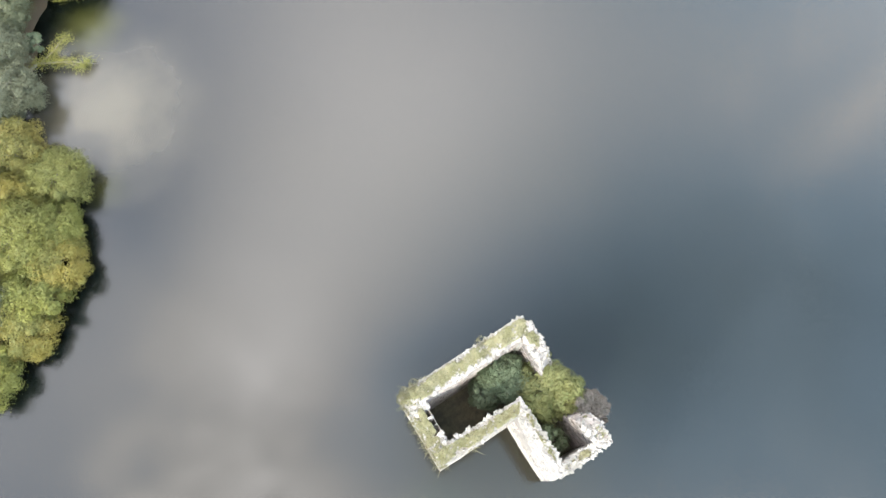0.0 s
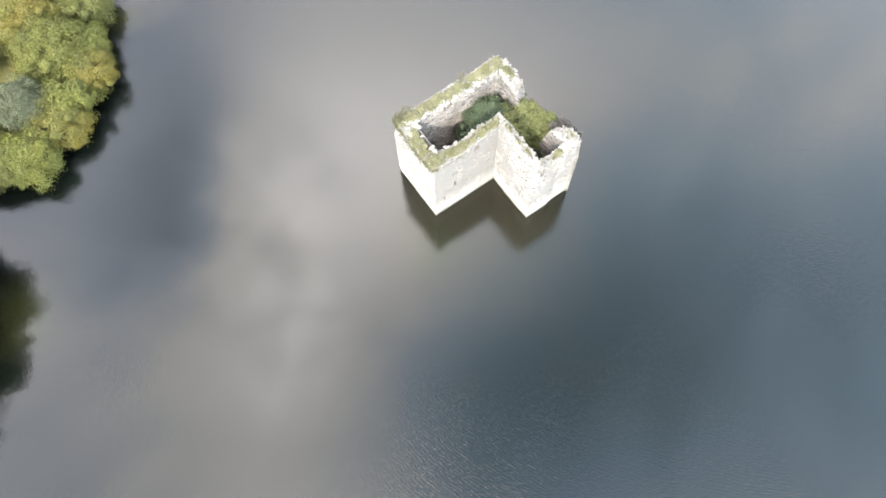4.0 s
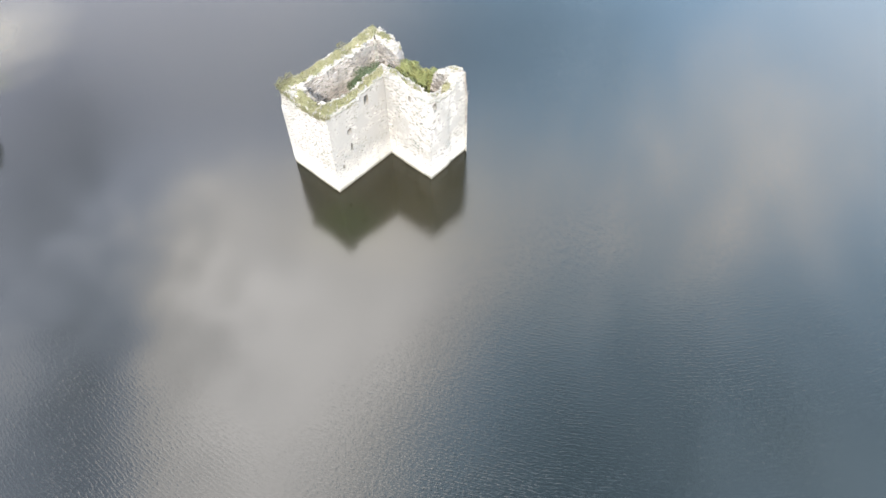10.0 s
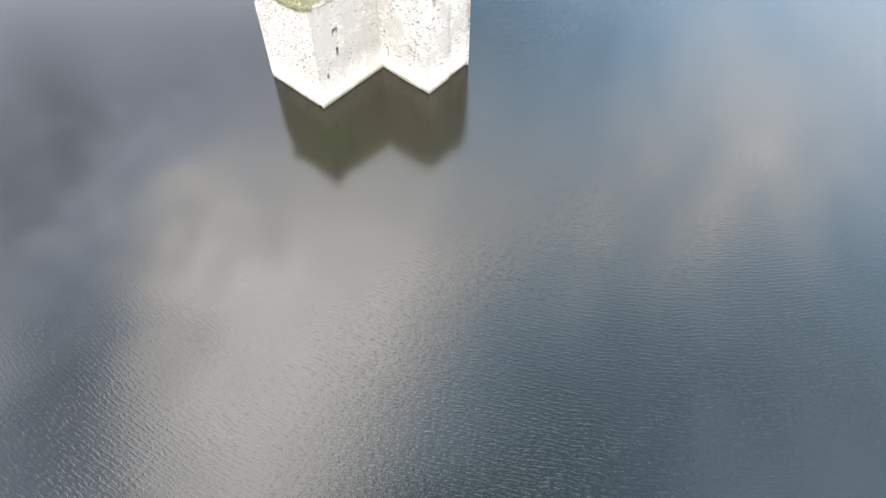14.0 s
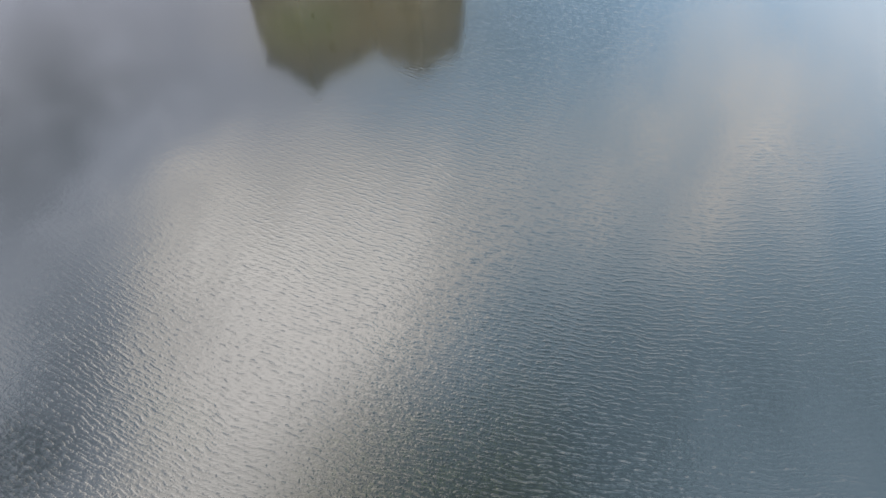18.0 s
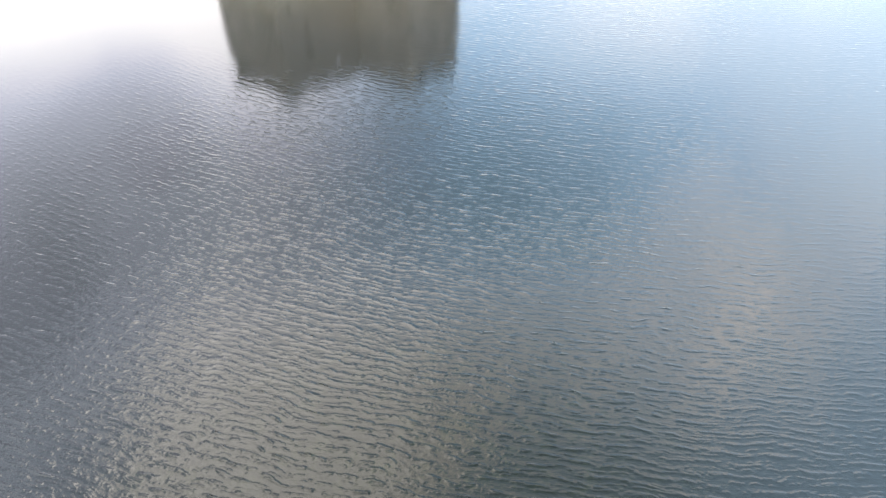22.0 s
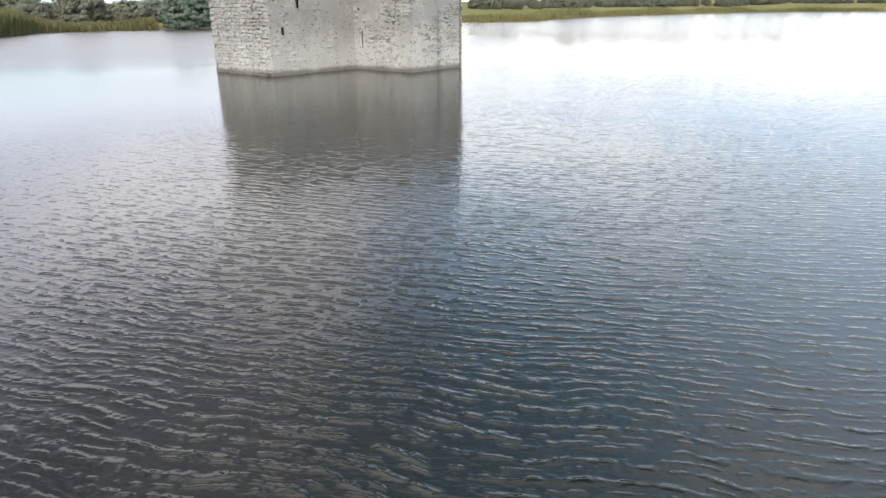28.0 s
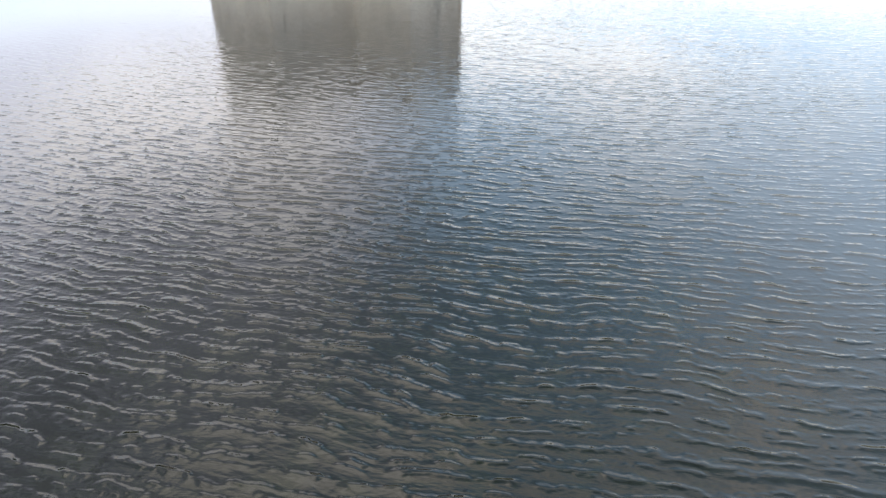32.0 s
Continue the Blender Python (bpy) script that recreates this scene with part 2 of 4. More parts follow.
    # wind ripples, weak in the lee of the tower and in slack patches
    chop = n.noise(n.scale_xyz(n.scale_xyz(pos, 1, 1, 1, 62), 5.0, 13.0, 1.0), 1.0, 2.5, 0.5, 0.6)
    fine = n.noise(n.scale_xyz(n.scale_xyz(pos, 1, 1, 1, 70), 10.0, 24.0, 1.0), 1.0, 2.0, 0.5, 0.3)
    first = n.math("MULTIPLY", train(0.235, 0.20, 0.6, 3.0, 34, -3), n.ramp(n.noise(pos, 3.0, 2.0), 0.40, 0.60, 0.06, 1.0))
    second = n.math("MULTIPLY", train(0.14, 0.20, 0.45, 2.4, 36, 4), n.ramp(n.noise(pos, 4.2, 2.0), 0.42, 0.62, 0.05, 1.0))
    third = n.math("MULTIPLY", train(0.31, 0.34, 0.8, 3.0, 36, -10), n.ramp(n.noise(pos, 2.0, 2.0), 0.42, 0.62, 0.05, 1.0))
    height = n.math("ADD", n.math("MULTIPLY", first, 0.56), n.math("MULTIPLY", second, 0.34))
    height = n.math("ADD", height, n.math("MULTIPLY", third, 0.20))
    height = n.math("ADD", height, n.math("ADD", n.math("MULTIPLY", chop, 0.26), n.math("MULTIPLY", fine, 0.10)))
    drift = n.math("MULTIPLY", n.math("SUBTRACT", n.noise(pos, 0.16, 3.0), 0.5), 11.0)
    lee = n.ramp(n.math("ADD", n.vec("DISTANCE", pos, (-6, 11, 0)), drift), 13.0, 28.0, 0.22, 1.45)
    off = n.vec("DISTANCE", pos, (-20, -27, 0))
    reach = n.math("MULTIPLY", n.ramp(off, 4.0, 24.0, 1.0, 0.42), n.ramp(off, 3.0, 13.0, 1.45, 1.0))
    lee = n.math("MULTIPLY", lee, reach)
    gust = n.ramp(n.noise(pos, 0.06, 3.0, 0.55, 0.8), 0.34, 0.60, 0.75, 1.15)
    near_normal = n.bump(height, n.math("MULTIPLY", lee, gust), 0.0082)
    # far off the ripples are finer than the eye can part: a fine scatter of slopes
    grain = n.add("ShaderNodeTexNoise")
    n.link(pos, grain.inputs["Vector"])
    grain.inputs["Scale"].default_value = 7.0
    slope = n.ramp(n.vec("DISTANCE", pos, (-6, -6, 0)), 48.0, 95.0, 0.0, 0.42)
    tilt = n.vec("MULTIPLY", n.vec("SUBTRACT", grain.outputs["Color"], (0.5, 0.5, 0.5)), n.join(slope, slope, 0.0))
    n.link(n.vec("NORMALIZE", n.vec("ADD", near_normal, tilt)), b.inputs["Normal"])
    return mat


def stone_material(name, light, dark, streak=True, pit=0.635, blotch=0.0):
    mat, n, b = material(name)
    geo = n.add("ShaderNodeNewGeometry")
    pos = geo.outputs["Position"]
    vary = n.add("ShaderNodeObjectInfo").outputs["Random"]
    isle = geo.outputs["Random Per Island"]
    big = n.noise(pos, 0.55, 4.0, 0.6, 0.4)
    grain = n.noise(pos, 9.0, 5.0, 0.65)
    spots = n.noise(n.scale_xyz(pos, 2.6, 2.6, 5.5), 1.0, 4.0, 0.65)
    col = n.mix(n.ramp(big, 0.36, 0.60), dark, light)
    col = n.mix(n.math("MULTIPLY", n.math("POWER", n.math("MULTIPLY", n.math("ADD", vary, isle), 0.6), 2.0), 0.75), col, tuple(0.62 * c for c in dark))
    col = n.mix(n.ramp(grain, 0.42, 0.72, 0.0, 0.45), col, tuple(0.55 * c for c in dark))
    col = n.mix(n.ramp(spots, 0.59, 0.67, 0.0, 0.85), col, (0.075, 0.07, 0.06))
    flecks = n.noise(n.scale_xyz(pos, 7.0, 7.0, 10.0), 1.0, 3.0, 0.6)
    col = n.mix(n.ramp(flecks, 0.60, 0.72, 0.0, 0.8), col, (0.085, 0.08, 0.07))
    col = n.mix(n.ramp(flecks, 0.36, 0.27, 0.0, 0.55), col, (0.52, 0.49, 0.45))
    # small hollows without depth: the shade inside them is painted dark
    pit_shade = n.noise(n.scale_xyz(pos, 3.6, 3.6, 8.0), 1.0, 2.0, 0.5)
    col = n.mix(n.ramp(pit_shade, pit, pit + 0.035, 0.0, 0.92), col, (0.05, 0.046, 0.04))
    lichen = n.noise(pos, 0.9, 4.0, 0.65, 0.6)
    col = n.mix(n.ramp(lichen, 0.50, 0.66, 0.0, 0.55), col, (0.185, 0.17, 0.158))
    if streak:
        drip = n.noise(n.scale_xyz(pos, 1.6, 1.6, 0.12), 1.0, 4.0, 0.6)
        col = n.mix(n.ramp(drip, 0.5, 0.8, 0.0, 0.3), col, (0.12, 0.11, 0.10))
        x, y, z = n.split(pos)
        # old soot-dark run-off band on the wing's front
        band = n.math("ABSOLUTE", n.math("ADD", x, n.math("ADD", -8.25, n.math("MULTIPLY", n.math("SUBTRACT", spots, 0.5), 0.5))))
        band = n.math("MULTIPLY", n.ramp(band, 0.05, 0.50, 0.5, 0.0), n.ramp(y, -4.45, -4.3, 1.0, 0.0))
        band = n.math("MULTIPLY", band, n.ramp(z, 3.2, 6.2, 1.0, 0.0))
        col = n.mix(band, col, (0.10, 0.095, 0.09))
        # grey weathering in large blotches on the upper wall
        cloudy = n.noise(n.scale_xyz(pos, 1.0, 1.0, 0.7), 0.75, 5.0, 0.6, 0.5)
        high = n.ramp(z, 1.2, 3.6)
        col = n.mix(n.math("MULTIPLY", n.ramp(cloudy, 0.42, 0.58, 0.0, blotch), high), col, (0.212, 0.190, 0.168))
        # washed paler stone on the lowest courses
        col = n.mix(n.ramp(n.math("ADD", z, n.math("MULTIPLY", cloudy, 1.5)), 3.6, 1.6, 0.0, 0.35), col, (0.47, 0.425, 0.372))
        # tide mark at the water
        wet = n.ramp(n.math("ADD", z, n.math("MULTIPLY", big, 0.25)), 0.22, 0.5, 0.8, 0.0)
        col = n.mix(wet, col, (0.085, 0.07, 0.05))
    n.link(col, b.inputs["Base Color"])
    b.inputs["Roughness"].default_value = 0.92
    b.inputs["Specular IOR Level"].default_value = 0.25
    h = n.math("ADD", n.math("MULTIPLY", grain, 0.5), n.math("MULTIPLY", spots, 0.8))
    n.link(n.bump(h, 0.7, 0.05), b.inputs["Normal"])
    return mat


def leaf_material(name, a, c, dry):
    mat, n, b = material(name)
    geo = n.add("ShaderNodeNewGeometry")
    pos = geo.outputs["Position"]
    isle = geo.outputs["Random Per Island"]
    vary = n.add("ShaderNodeObjectInfo").outputs["Random"]
    patch = n.noise(pos, 0.45, 3.0)
    col = n.mix(n.ramp(n.math("ADD", patch, n.math("MULTIPLY", n.math("SUBTRACT", vary, 0.5), 0.25)), 0.38, 0.62), a, c)
    shade = tuple(0.62 * v + 0.012 for v in a)
    col = n.mix(n.ramp(vary, 0.35, 1.0, 0.0, 0.75), col, shade)
    col = n.mix(n.ramp(isle, 0.3, 1.0, 0.0, 0.32), col, dry)
    n.link(col, b.inputs["Base Color"])
    b.inputs["Roughness"].default_value = 0.6
    b.inputs["Specular IOR Level"].default_value = 0.3
    b.inputs["Subsurface Weight"].default_value = 0.0
    out = [o for o in mat.node_tree.nodes if o.type == "OUTPUT_MATERIAL"][0]
    thin = n.add("ShaderNodeBsdfTranslucent")
    n.link(col, thin.inputs[0])
    both = n.add("ShaderNodeMixShader")
    both.inputs[0].default_value = 0.3
    n.link(b.outputs[0], both.inputs[1])
    n.link(thin.outputs[0], both.inputs[2])
    n.link(both.outputs[0], out.inputs[0])
    return mat


def ground_material():
    mat, n, b = material("lake_bank")
    pos = n.add("ShaderNodeNewGeometry").outputs["Position"]
    x, y, z = n.split(pos)
    big = n.noise(pos, 0.035, 4.0)
    mid = n.noise(pos, 0.4, 4.0, 0.6)
    fine = n.noise(pos, 5.0, 4.0, 0.7)
    grass = n.mix(n.ramp(big, 0.38, 0.62), (0.080, 0.084, 0.022), (0.135, 0.112, 0.036))
    grass = n.mix(n.ramp(mid, 0.4, 0.7, 0.0, 0.6), grass, (0.105, 0.082, 0.034))
    grass = n.mix(n.ramp(fine, 0.4, 0.7, 0.0, 0.5), grass, (0.035, 0.045, 0.015))
    mud = n.mix(mid, (0.060, 0.042, 0.026), (0.105, 0.078, 0.050))
    edge = n.ramp(n.math("ADD", z, n.math("MULTIPLY", mid, 0.25)), 0.30, 0.62)
    n.link(n.mix(edge, mud, grass), b.inputs["Base Color"])
    b.inputs["Roughness"].default_value = 0.95
    b.inputs["Specular IOR Level"].default_value = 0.1
    n.link(n.bump(fine, 0.6, 0.08), b.inputs["Normal"])
    return mat


def plain_material(name, a, c, scale, rough=0.9, bump=0.03):
    mat, n, b = material(name)
    pos = n.add("ShaderNodeNewGeometry").outputs["Position"]
    f1 = n.noise(pos, scale, 4.0, 0.65)
    f2 = n.noise(pos, scale * 6, 3.0, 0.6)
    col = n.mix(n.ramp(f1, 0.35, 0.65), a, c)
    col = n.mix(n.ramp(f2, 0.45, 0.75, 0.0, 0.5), col, tuple(0.5 * v for v in a))
    n.link(col, b.inputs["Base Color"])
    b.inputs["Roughness"].default_value = rough
    n.link(n.bump(f2, 0.6, bump), b.inputs["Normal"])
    return mat


WATER = water_material()
STONE = stone_material("limestone", (0.40, 0.360, 0.314), (0.29, 0.258, 0.222), pit=0.575, blotch=0.4)
RENDER = stone_material("lime_harling", (0.37, 0.333, 0.290), (0.26, 0.232, 0.202), pit=0.605, blotch=0.95)
CAP = stone_material("dull_cap_stone", (0.285, 0.262, 0.226), (0.17, 0.155, 0.130), streak=False)
# darker than the facing stone
INNER = stone_material("darker_inner_stone", (0.33, 0.285, 0.245), (0.175, 0.15, 0.13), streak=False, pit=0.60)
GROUND = ground_material()
MOSS = plain_material("moss_turf", (0.104, 0.098, 0.042), (0.156, 0.142, 0.080), 1.3, 0.95, 0.05)
BARK = plain_material("bark", (0.085, 0.070, 0.052), (0.15, 0.13, 0.105), 2.0)
SOIL = plain_material("leaf_litter", (0.045, 0.040, 0.026), (0.085, 0.075, 0.045), 1.5)
LEAF_GOLD = leaf_material("leaf_gold", (0.150, 0.122, 0.022), (0.106, 0.108, 0.026), (0.19, 0.146, 0.030))
LEAF_LIME = leaf_material("leaf_lime", (0.098, 0.104, 0.021), (0.142, 0.138, 0.025), (0.145, 0.134, 0.044))
LEAF_PALE = leaf_material("leaf_pale", (0.112, 0.126, 0.040), (0.150, 0.150, 0.050), (0.17, 0.145, 0.06))
LEAF_SAGE = leaf_material("leaf_sage", (0.080, 0.088, 0.046), (0.112, 0.114, 0.062), (0.125, 0.115, 0.060))
LEAF_YELLOW = leaf_material("leaf_yellow", (0.120, 0.122, 0.022), (0.160, 0.146, 0.026), (0.17, 0.145, 0.04))
LEAF_DARK = leaf_material("leaf_dark", (0.060, 0.085, 0.040), (0.090, 0.112, 0.058), (0.12, 0.125, 0.065))
TWIG = leaf_material("pale_twigs", (0.17, 0.145, 0.118), (0.20, 0.172, 0.140), (0.12, 0.10, 0.08))
REED = leaf_material("reeds", (0.120, 0.112, 0.040), (0.165, 0.140, 0.046), (0.19, 0.145, 0.05))
# far hedge leaves greyed and lightened: distance haze put into their colour
HEDGE = leaf_material("hazy_hedge_leaf", (0.110, 0.106, 0.070), (0.138, 0.128, 0.082), (0.15, 0.135, 0.09))
HEDGE_DULL = leaf_material("hazy_dull_hedge_leaf", (0.100, 0.104, 0.066), (0.126, 0.122, 0.078), (0.14, 0.125, 0.08))
LEAF_BLUE = leaf_material("blue_green_leaf", (0.095, 0.125, 0.085), (0.125, 0.150, 0.110), (0.14, 0.15, 0.11))
TUFT = leaf_material("dry_grass", (0.108, 0.102, 0.044), (0.148, 0.134, 0.070), (0.18, 0.152, 0.09))


# ---------------------------------------------------------------- mesh helpers
def mesh_of(name, verts, faces, mat):
    me = bpy.data.meshes.new(name)
    me.from_pydata([tuple(v) for v in verts], [], [tuple(f) for f in faces])
    me.update()
    for m in (mat if isinstance(mat, (list, tuple)) else [mat]):
        me.materials.append(m)
    return me


def quads_mesh(name, corners, mat):
    """corners: array (count, 4, 3): one mesh of loose quads."""
    me = bpy.data.meshes.new(name)
    count = len(corners)
    me.vertices.add(count * 4)
    me.vertices.foreach_set("co", corners.reshape(-1).astype(np.float32))
    me.loops.add(count * 4)
    me.loops.foreach_set("vertex_index", np.arange(count * 4, dtype=np.int32))
    me.polygons.add(count)
    me.polygons.foreach_set("loop_start", np.arange(0, count * 4, 4, dtype=np.int32))
    me.materials.append(mat)
    me.update(calc_edges=True)
    me.validate()
    return me


def part(name, data, parent, label="", kind=""):
    if isinstance(data, bmesh.types.BMesh):
        me = bpy.data.meshes.new(name)
        data.to_mesh(me)
        data.free()
        data = me
    ob = new(name, data)
    ob.parent = parent
    return tagged(ob, label, kind=kind)


def smooth(me):
    me.polygons.foreach_set("use_smooth", [True] * len(me.polygons))
    return me


def tube(points, radii, sides, verts, faces):
    """Adds a tapered tube through the points."""
    start = len(verts)
    pts = [Vector(p) for p in points]
    for i, p in enumerate(pts):
        d = (pts[min(i + 1, len(pts) - 1)] - pts[max(i - 1, 0)]).normalized()
        a = d.orthogonal().normalized()
        b = d.cross(a)
        for k in range(sides):
            t = 2 * math.pi * k / sides
            verts.append(p + (a * math.cos(t) + b * math.sin(t)) * radii[i])
    for i in range(len(pts) - 1):
        for k in range(sides):
            q = start + i * sides
            faces.append((q + k, q + (k + 1) % sides, q + sides + (k + 1) % sides, q + sides + k))
    faces.append(tuple(start + k for k in reversed(range(sides))))
    faces.append(tuple(start + (len(pts) - 1) * sides + k for k in range(sides)))


def leaf_quads(rng, centres, outward, size, spread):
    """Diamond leaves at centres, facing roughly outward."""
    m = len(centres)
    nrm = outward + rng.normal(0, spread, (m, 3))
    nrm /= np.linalg.norm(nrm, axis=1, keepdims=True) + 1e-9
    ref = rng.normal(0, 1, (m, 3))
    a = np.cross(nrm, ref)
    a /= np.linalg.norm(a, axis=1, keepdims=True) + 1e-9
    b = np.cross(nrm, a)
    s = size * rng.uniform(0.6, 1.3, (m, 1))
    return np.stack([centres - a * s, centres - b * s * 0.55, centres + a * s, centres + b * s * 0.55], axis=1)


def tree_meshes(seed, height, radius, leaf, mat, clumps=46, per=190, bare=False, start=0.28, droop=0.35):
    """Trunk-and-limb mesh and crown mesh, base at the origin."""
    rng = np.random.default_rng(seed)
    verts, faces = [], []
    lean = rng.normal(0, 0.05, 2) * height
    top = np.array([lean[0], lean[1], height * 0.8])
    trunk = [(0, 0, -0.3), (lean[0] * 0.2, lean[1] * 0.2, height * 0.25), (lean[0] * 0.6, lean[1] * 0.6, height * 0.55), tuple(top)]
    r0 = 0.035 * height
    tube(trunk, [r0 * 1.25, r0 * 0.85, r0 * 0.5, r0 * 0.15], 7, verts, faces)
    centres, outs = [], []
    mid = np.array([lean[0] * 0.5, lean[1] * 0.5, height * (0.5 + start * 0.5)])
    half = height * (0.5 - start * 0.5)
    for i in range(clumps):
        d = rng.normal(0, 1, 3)
        d[2] = abs(d[2]) * 1.1 - droop
        d /= np.linalg.norm(d)
        q = rng.uniform(0.5, 0.92) ** 0.6
        c = mid + d * np.array([radius, radius, half]) * q * rng.uniform(0.8, 1.06)
        cr = radius * rng.uniform(0.13, 0.33)
        if i % 3 == 0:
            base = np.array(trunk[1]) + (np.array(trunk[3]) - np.array(trunk[1])) * rng.uniform(0.05, 0.8)
            bend = (base + c) / 2 + np.array([0, 0, 0.08 * height])
            tube([base, bend, c], [r0 * 0.38, r0 * 0.22, r0 * 0.06], 5, verts, faces)
        e = rng.normal(0, 1, (per, 3))
        e /= np.linalg.norm(e, axis=1, keepdims=True)
        e[:, 2] = np.where(e[:, 2] < -0.25, -e[:, 2], e[:, 2])
        rr = cr * rng.uniform(0.55, 1.08, (per, 1))
        centres.append(c + e * rr * np.array([1, 1, 0.8]))
        outs.append(e * 0.9 + d * 0.5)
    centres, outs = np.concatenate(centres), np.concatenate(outs)
    wood = smooth(mesh_of("trunk", verts, faces, BARK))
    if bare:
        quads = leaf_quads(rng, centres, outs, leaf, 1.2)
        quads[:, 1] = quads[:, 0] + (quads[:, 1] - quads[:, 0]) * 0.35
        quads[:, 3] = quads[:, 0] + (quads[:, 3] - quads[:, 0]) * 0.35
    else:
        quads = leaf_quads(rng, centres, outs, leaf, 0.42)
    return wood, quads_mesh("crown", quads, mat)


def place_tree(meshes, name, m, label, category="tree", group=""):
    root = tagged(new(name), label, category, group)
    root.matrix_world = m
    part("trunk", meshes[0], root)
    part("crown", meshes[1], root)
    return root


def spot(x, y, z, turn=0.0, s=1.0):
    return pose(x, y, z, 0, 0, turn) @ Matrix.Diagonal((s, s, s, 1))


# ---------------------------------------------------------------- ground and water
SHORE = [(-52, -70), (-44, 0), (-38, 9), (-34.5, 17), (-31, 23.5), (-26, 26), (-22, 27.5), (-18.5, 31), (-16, 36), (-16, 42), (-16.5, 44.5),
         (-16.5, 47), (-13.5, 49), (-12, 54), (-6, 60), (0, 72), (8, 84), (14.5, 89), (24, 101), (34, 104), (44, 97), (53, 94), (80, 89),
         (117, 82), (134, 70), (146, 76), (173, 86), (267, 88), (350, 79), (362, 27), (340, -60), (250, -150), (100, -210), (-60, -160)]


def shore_distance(xs, ys):
    """Signed distance to the shoreline: positive on land."""
    pts = np.array(SHORE, float)
    nxt = np.roll(pts, -1, axis=0)
    best = np.full(xs.shape, 1e9)
    inside = np.zeros(xs.shape, bool)
    for (ax, ay), (bx, by) in zip(pts, nxt):
        ex, ey = bx - ax, by - ay
        t = np.clip(((xs - ax) * ex + (ys - ay) * ey) / (ex * ex + ey * ey), 0, 1)
        best = np.minimum(best, np.hypot(xs - ax - t * ex, ys - ay - t * ey))
        cross = ((ay > ys) != (by > ys)) & (xs < ex * (ys - ay) / (ey if abs(ey) > 1e-9 else 1e-9) + ax)
        inside ^= cross
    return np.where(inside, -best, best)


def land_height(xs, ys):
    d = shore_distance(xs, ys)
    wob = 0.35 * np.sin(xs * 0.9 + 1.3 * np.sin(ys * 0.5)) + 0.3 * np.sin(ys * 1.1 + xs * 0.4)
    d = d + wob
    bank = np.interp(d, [-30, -6, 0, 1.2, 4, 40, 150, 600, 3000], [-2.2, -1.3, 0.0, 0.42, 0.62, 1.3, 2.2, 7.0, 16.0])
    rise = np.clip((xs - 50) / 70, 0, 1) * np.interp(d, [0, 3, 25, 60, 300], [0, 0.2, 1.9, 3.2, 4.0])
    return bank + rise + np.where(d > 3, 0.08 * np.sin(xs * 0.37) * np.sin(ys * 0.31), 0)


axis_x = np.concatenate([np.linspace(-3000, -400, 18)[:-1], np.linspace(-400, -70, 22)[:-1], np.arange(-70, 150, 2.2), np.linspace(150, 420, 60), np.linspace(420, 3000, 18)[1:]])
axis_y = np.concatenate([np.linspace(-3000, -400, 18)[:-1], np.linspace(-400, -70, 20)[:-1], np.arange(-70, 130, 2.0), np.linspace(130, 400, 24), np.linspace(400, 3000, 18)[1:]])
gx, gy = np.meshgrid(axis_x, axis_y)
gz = land_height(gx, gy)
cols = len(axis_x)
g_faces = [(r * cols + c, r * cols + c + 1, (r + 1) * cols + c + 1, (r + 1) * cols + c) for r in range(len(axis_y) - 1) for c in range(cols - 1)]
ground = new("ground", smooth(mesh_of("ground", np.stack([gx, gy, gz], -1).reshape(-1, 3), g_faces, GROUND)))
tagged(ground, "grassy lake bank with a muddy brown edge", "ground", kind="structure")

water = new("water", mesh_of("water", [(-900, -700, 0), (1300, -700, 0), (200, 900, 0)], [(0, 1, 2)], WATER))
tagged(water, "grey-blue lake water with wind ripples and cloud reflections", "water", kind="structure")


def ground_z(x, y):
    return float(land_height(np.array([float(x)]), np.array([float(y)]))[0])


# ---------------------------------------------------------------- the ruined tower
tower = tagged(new("ruined_tower"), "roofless L-shaped pale limestone tower ruin standing in the lake", "ruin")
# each wall: outer start, outer end, inner start, inner end, top heights along it
WALLS = {
    "west": ((0, 5.5), (0, 0), (1.35, 4.2), (1.35, 1.15), [7.9, 7.7, 7.45, 7.5, 7.85]),
    "court": ((0, 0), (6, 0), (1.35, 1.15), (6.85, 1.0), [7.85, 7.6, 7.75, 8.05, 8.15]),
    "wing_west": ((6, 0), (6, -4.62), (6.85, 1.0), (6.85, -3.85), [8.15, 8.3, 8.25, 8.15, 7.95]),
    "wing_front": ((6, -4.62), (10.45, -4.62), (6.85, -3.85), (9.15, -3.85), [7.95, 7.65, 7.55, 8.0, 8.3]),
    "east": ((10.45, -4.62), (10.5, 5.65), (9.15, -3.85), (9.15, 4.2), [8.3, 8.2, 7.7, 4.2, 3.0, 3.1, 4.0, 7.2, 7.6, 7.7, 7.85]),
    "north": ((10.5, 5.65), (0, 5.5), (9.15, 4.2), (1.35, 4.2), [7.85, 7.75, 7.5, 7.7, 7.6, 7.75, 7.9]),
}
# openings per wall: distance along the outer face, sill height, width, height
OPENINGS = {
    "west": [],
    "court": [(1.74, 5.05, 0.48, 0.50), (3.80, 6.70, 0.42, 0.82), (1.87, 3.45, 0.20, 0.62), (0.77, 2.10, 0.20, 0.40)],
    "wing_west": [(2.54, 7.05, 0.30, 0.60), (0.66, 1.20, 0.09, 1.0)],
    "wing_front": [(0.52, 6.90, 0.36, 0.68)],
    "east": [], "north": [],
}
SOCKETS = [(0.30, 0.10), (0.47, 0.10), (0.64, 0.10)]   # beam sockets let into the west wall's head: place along, half length
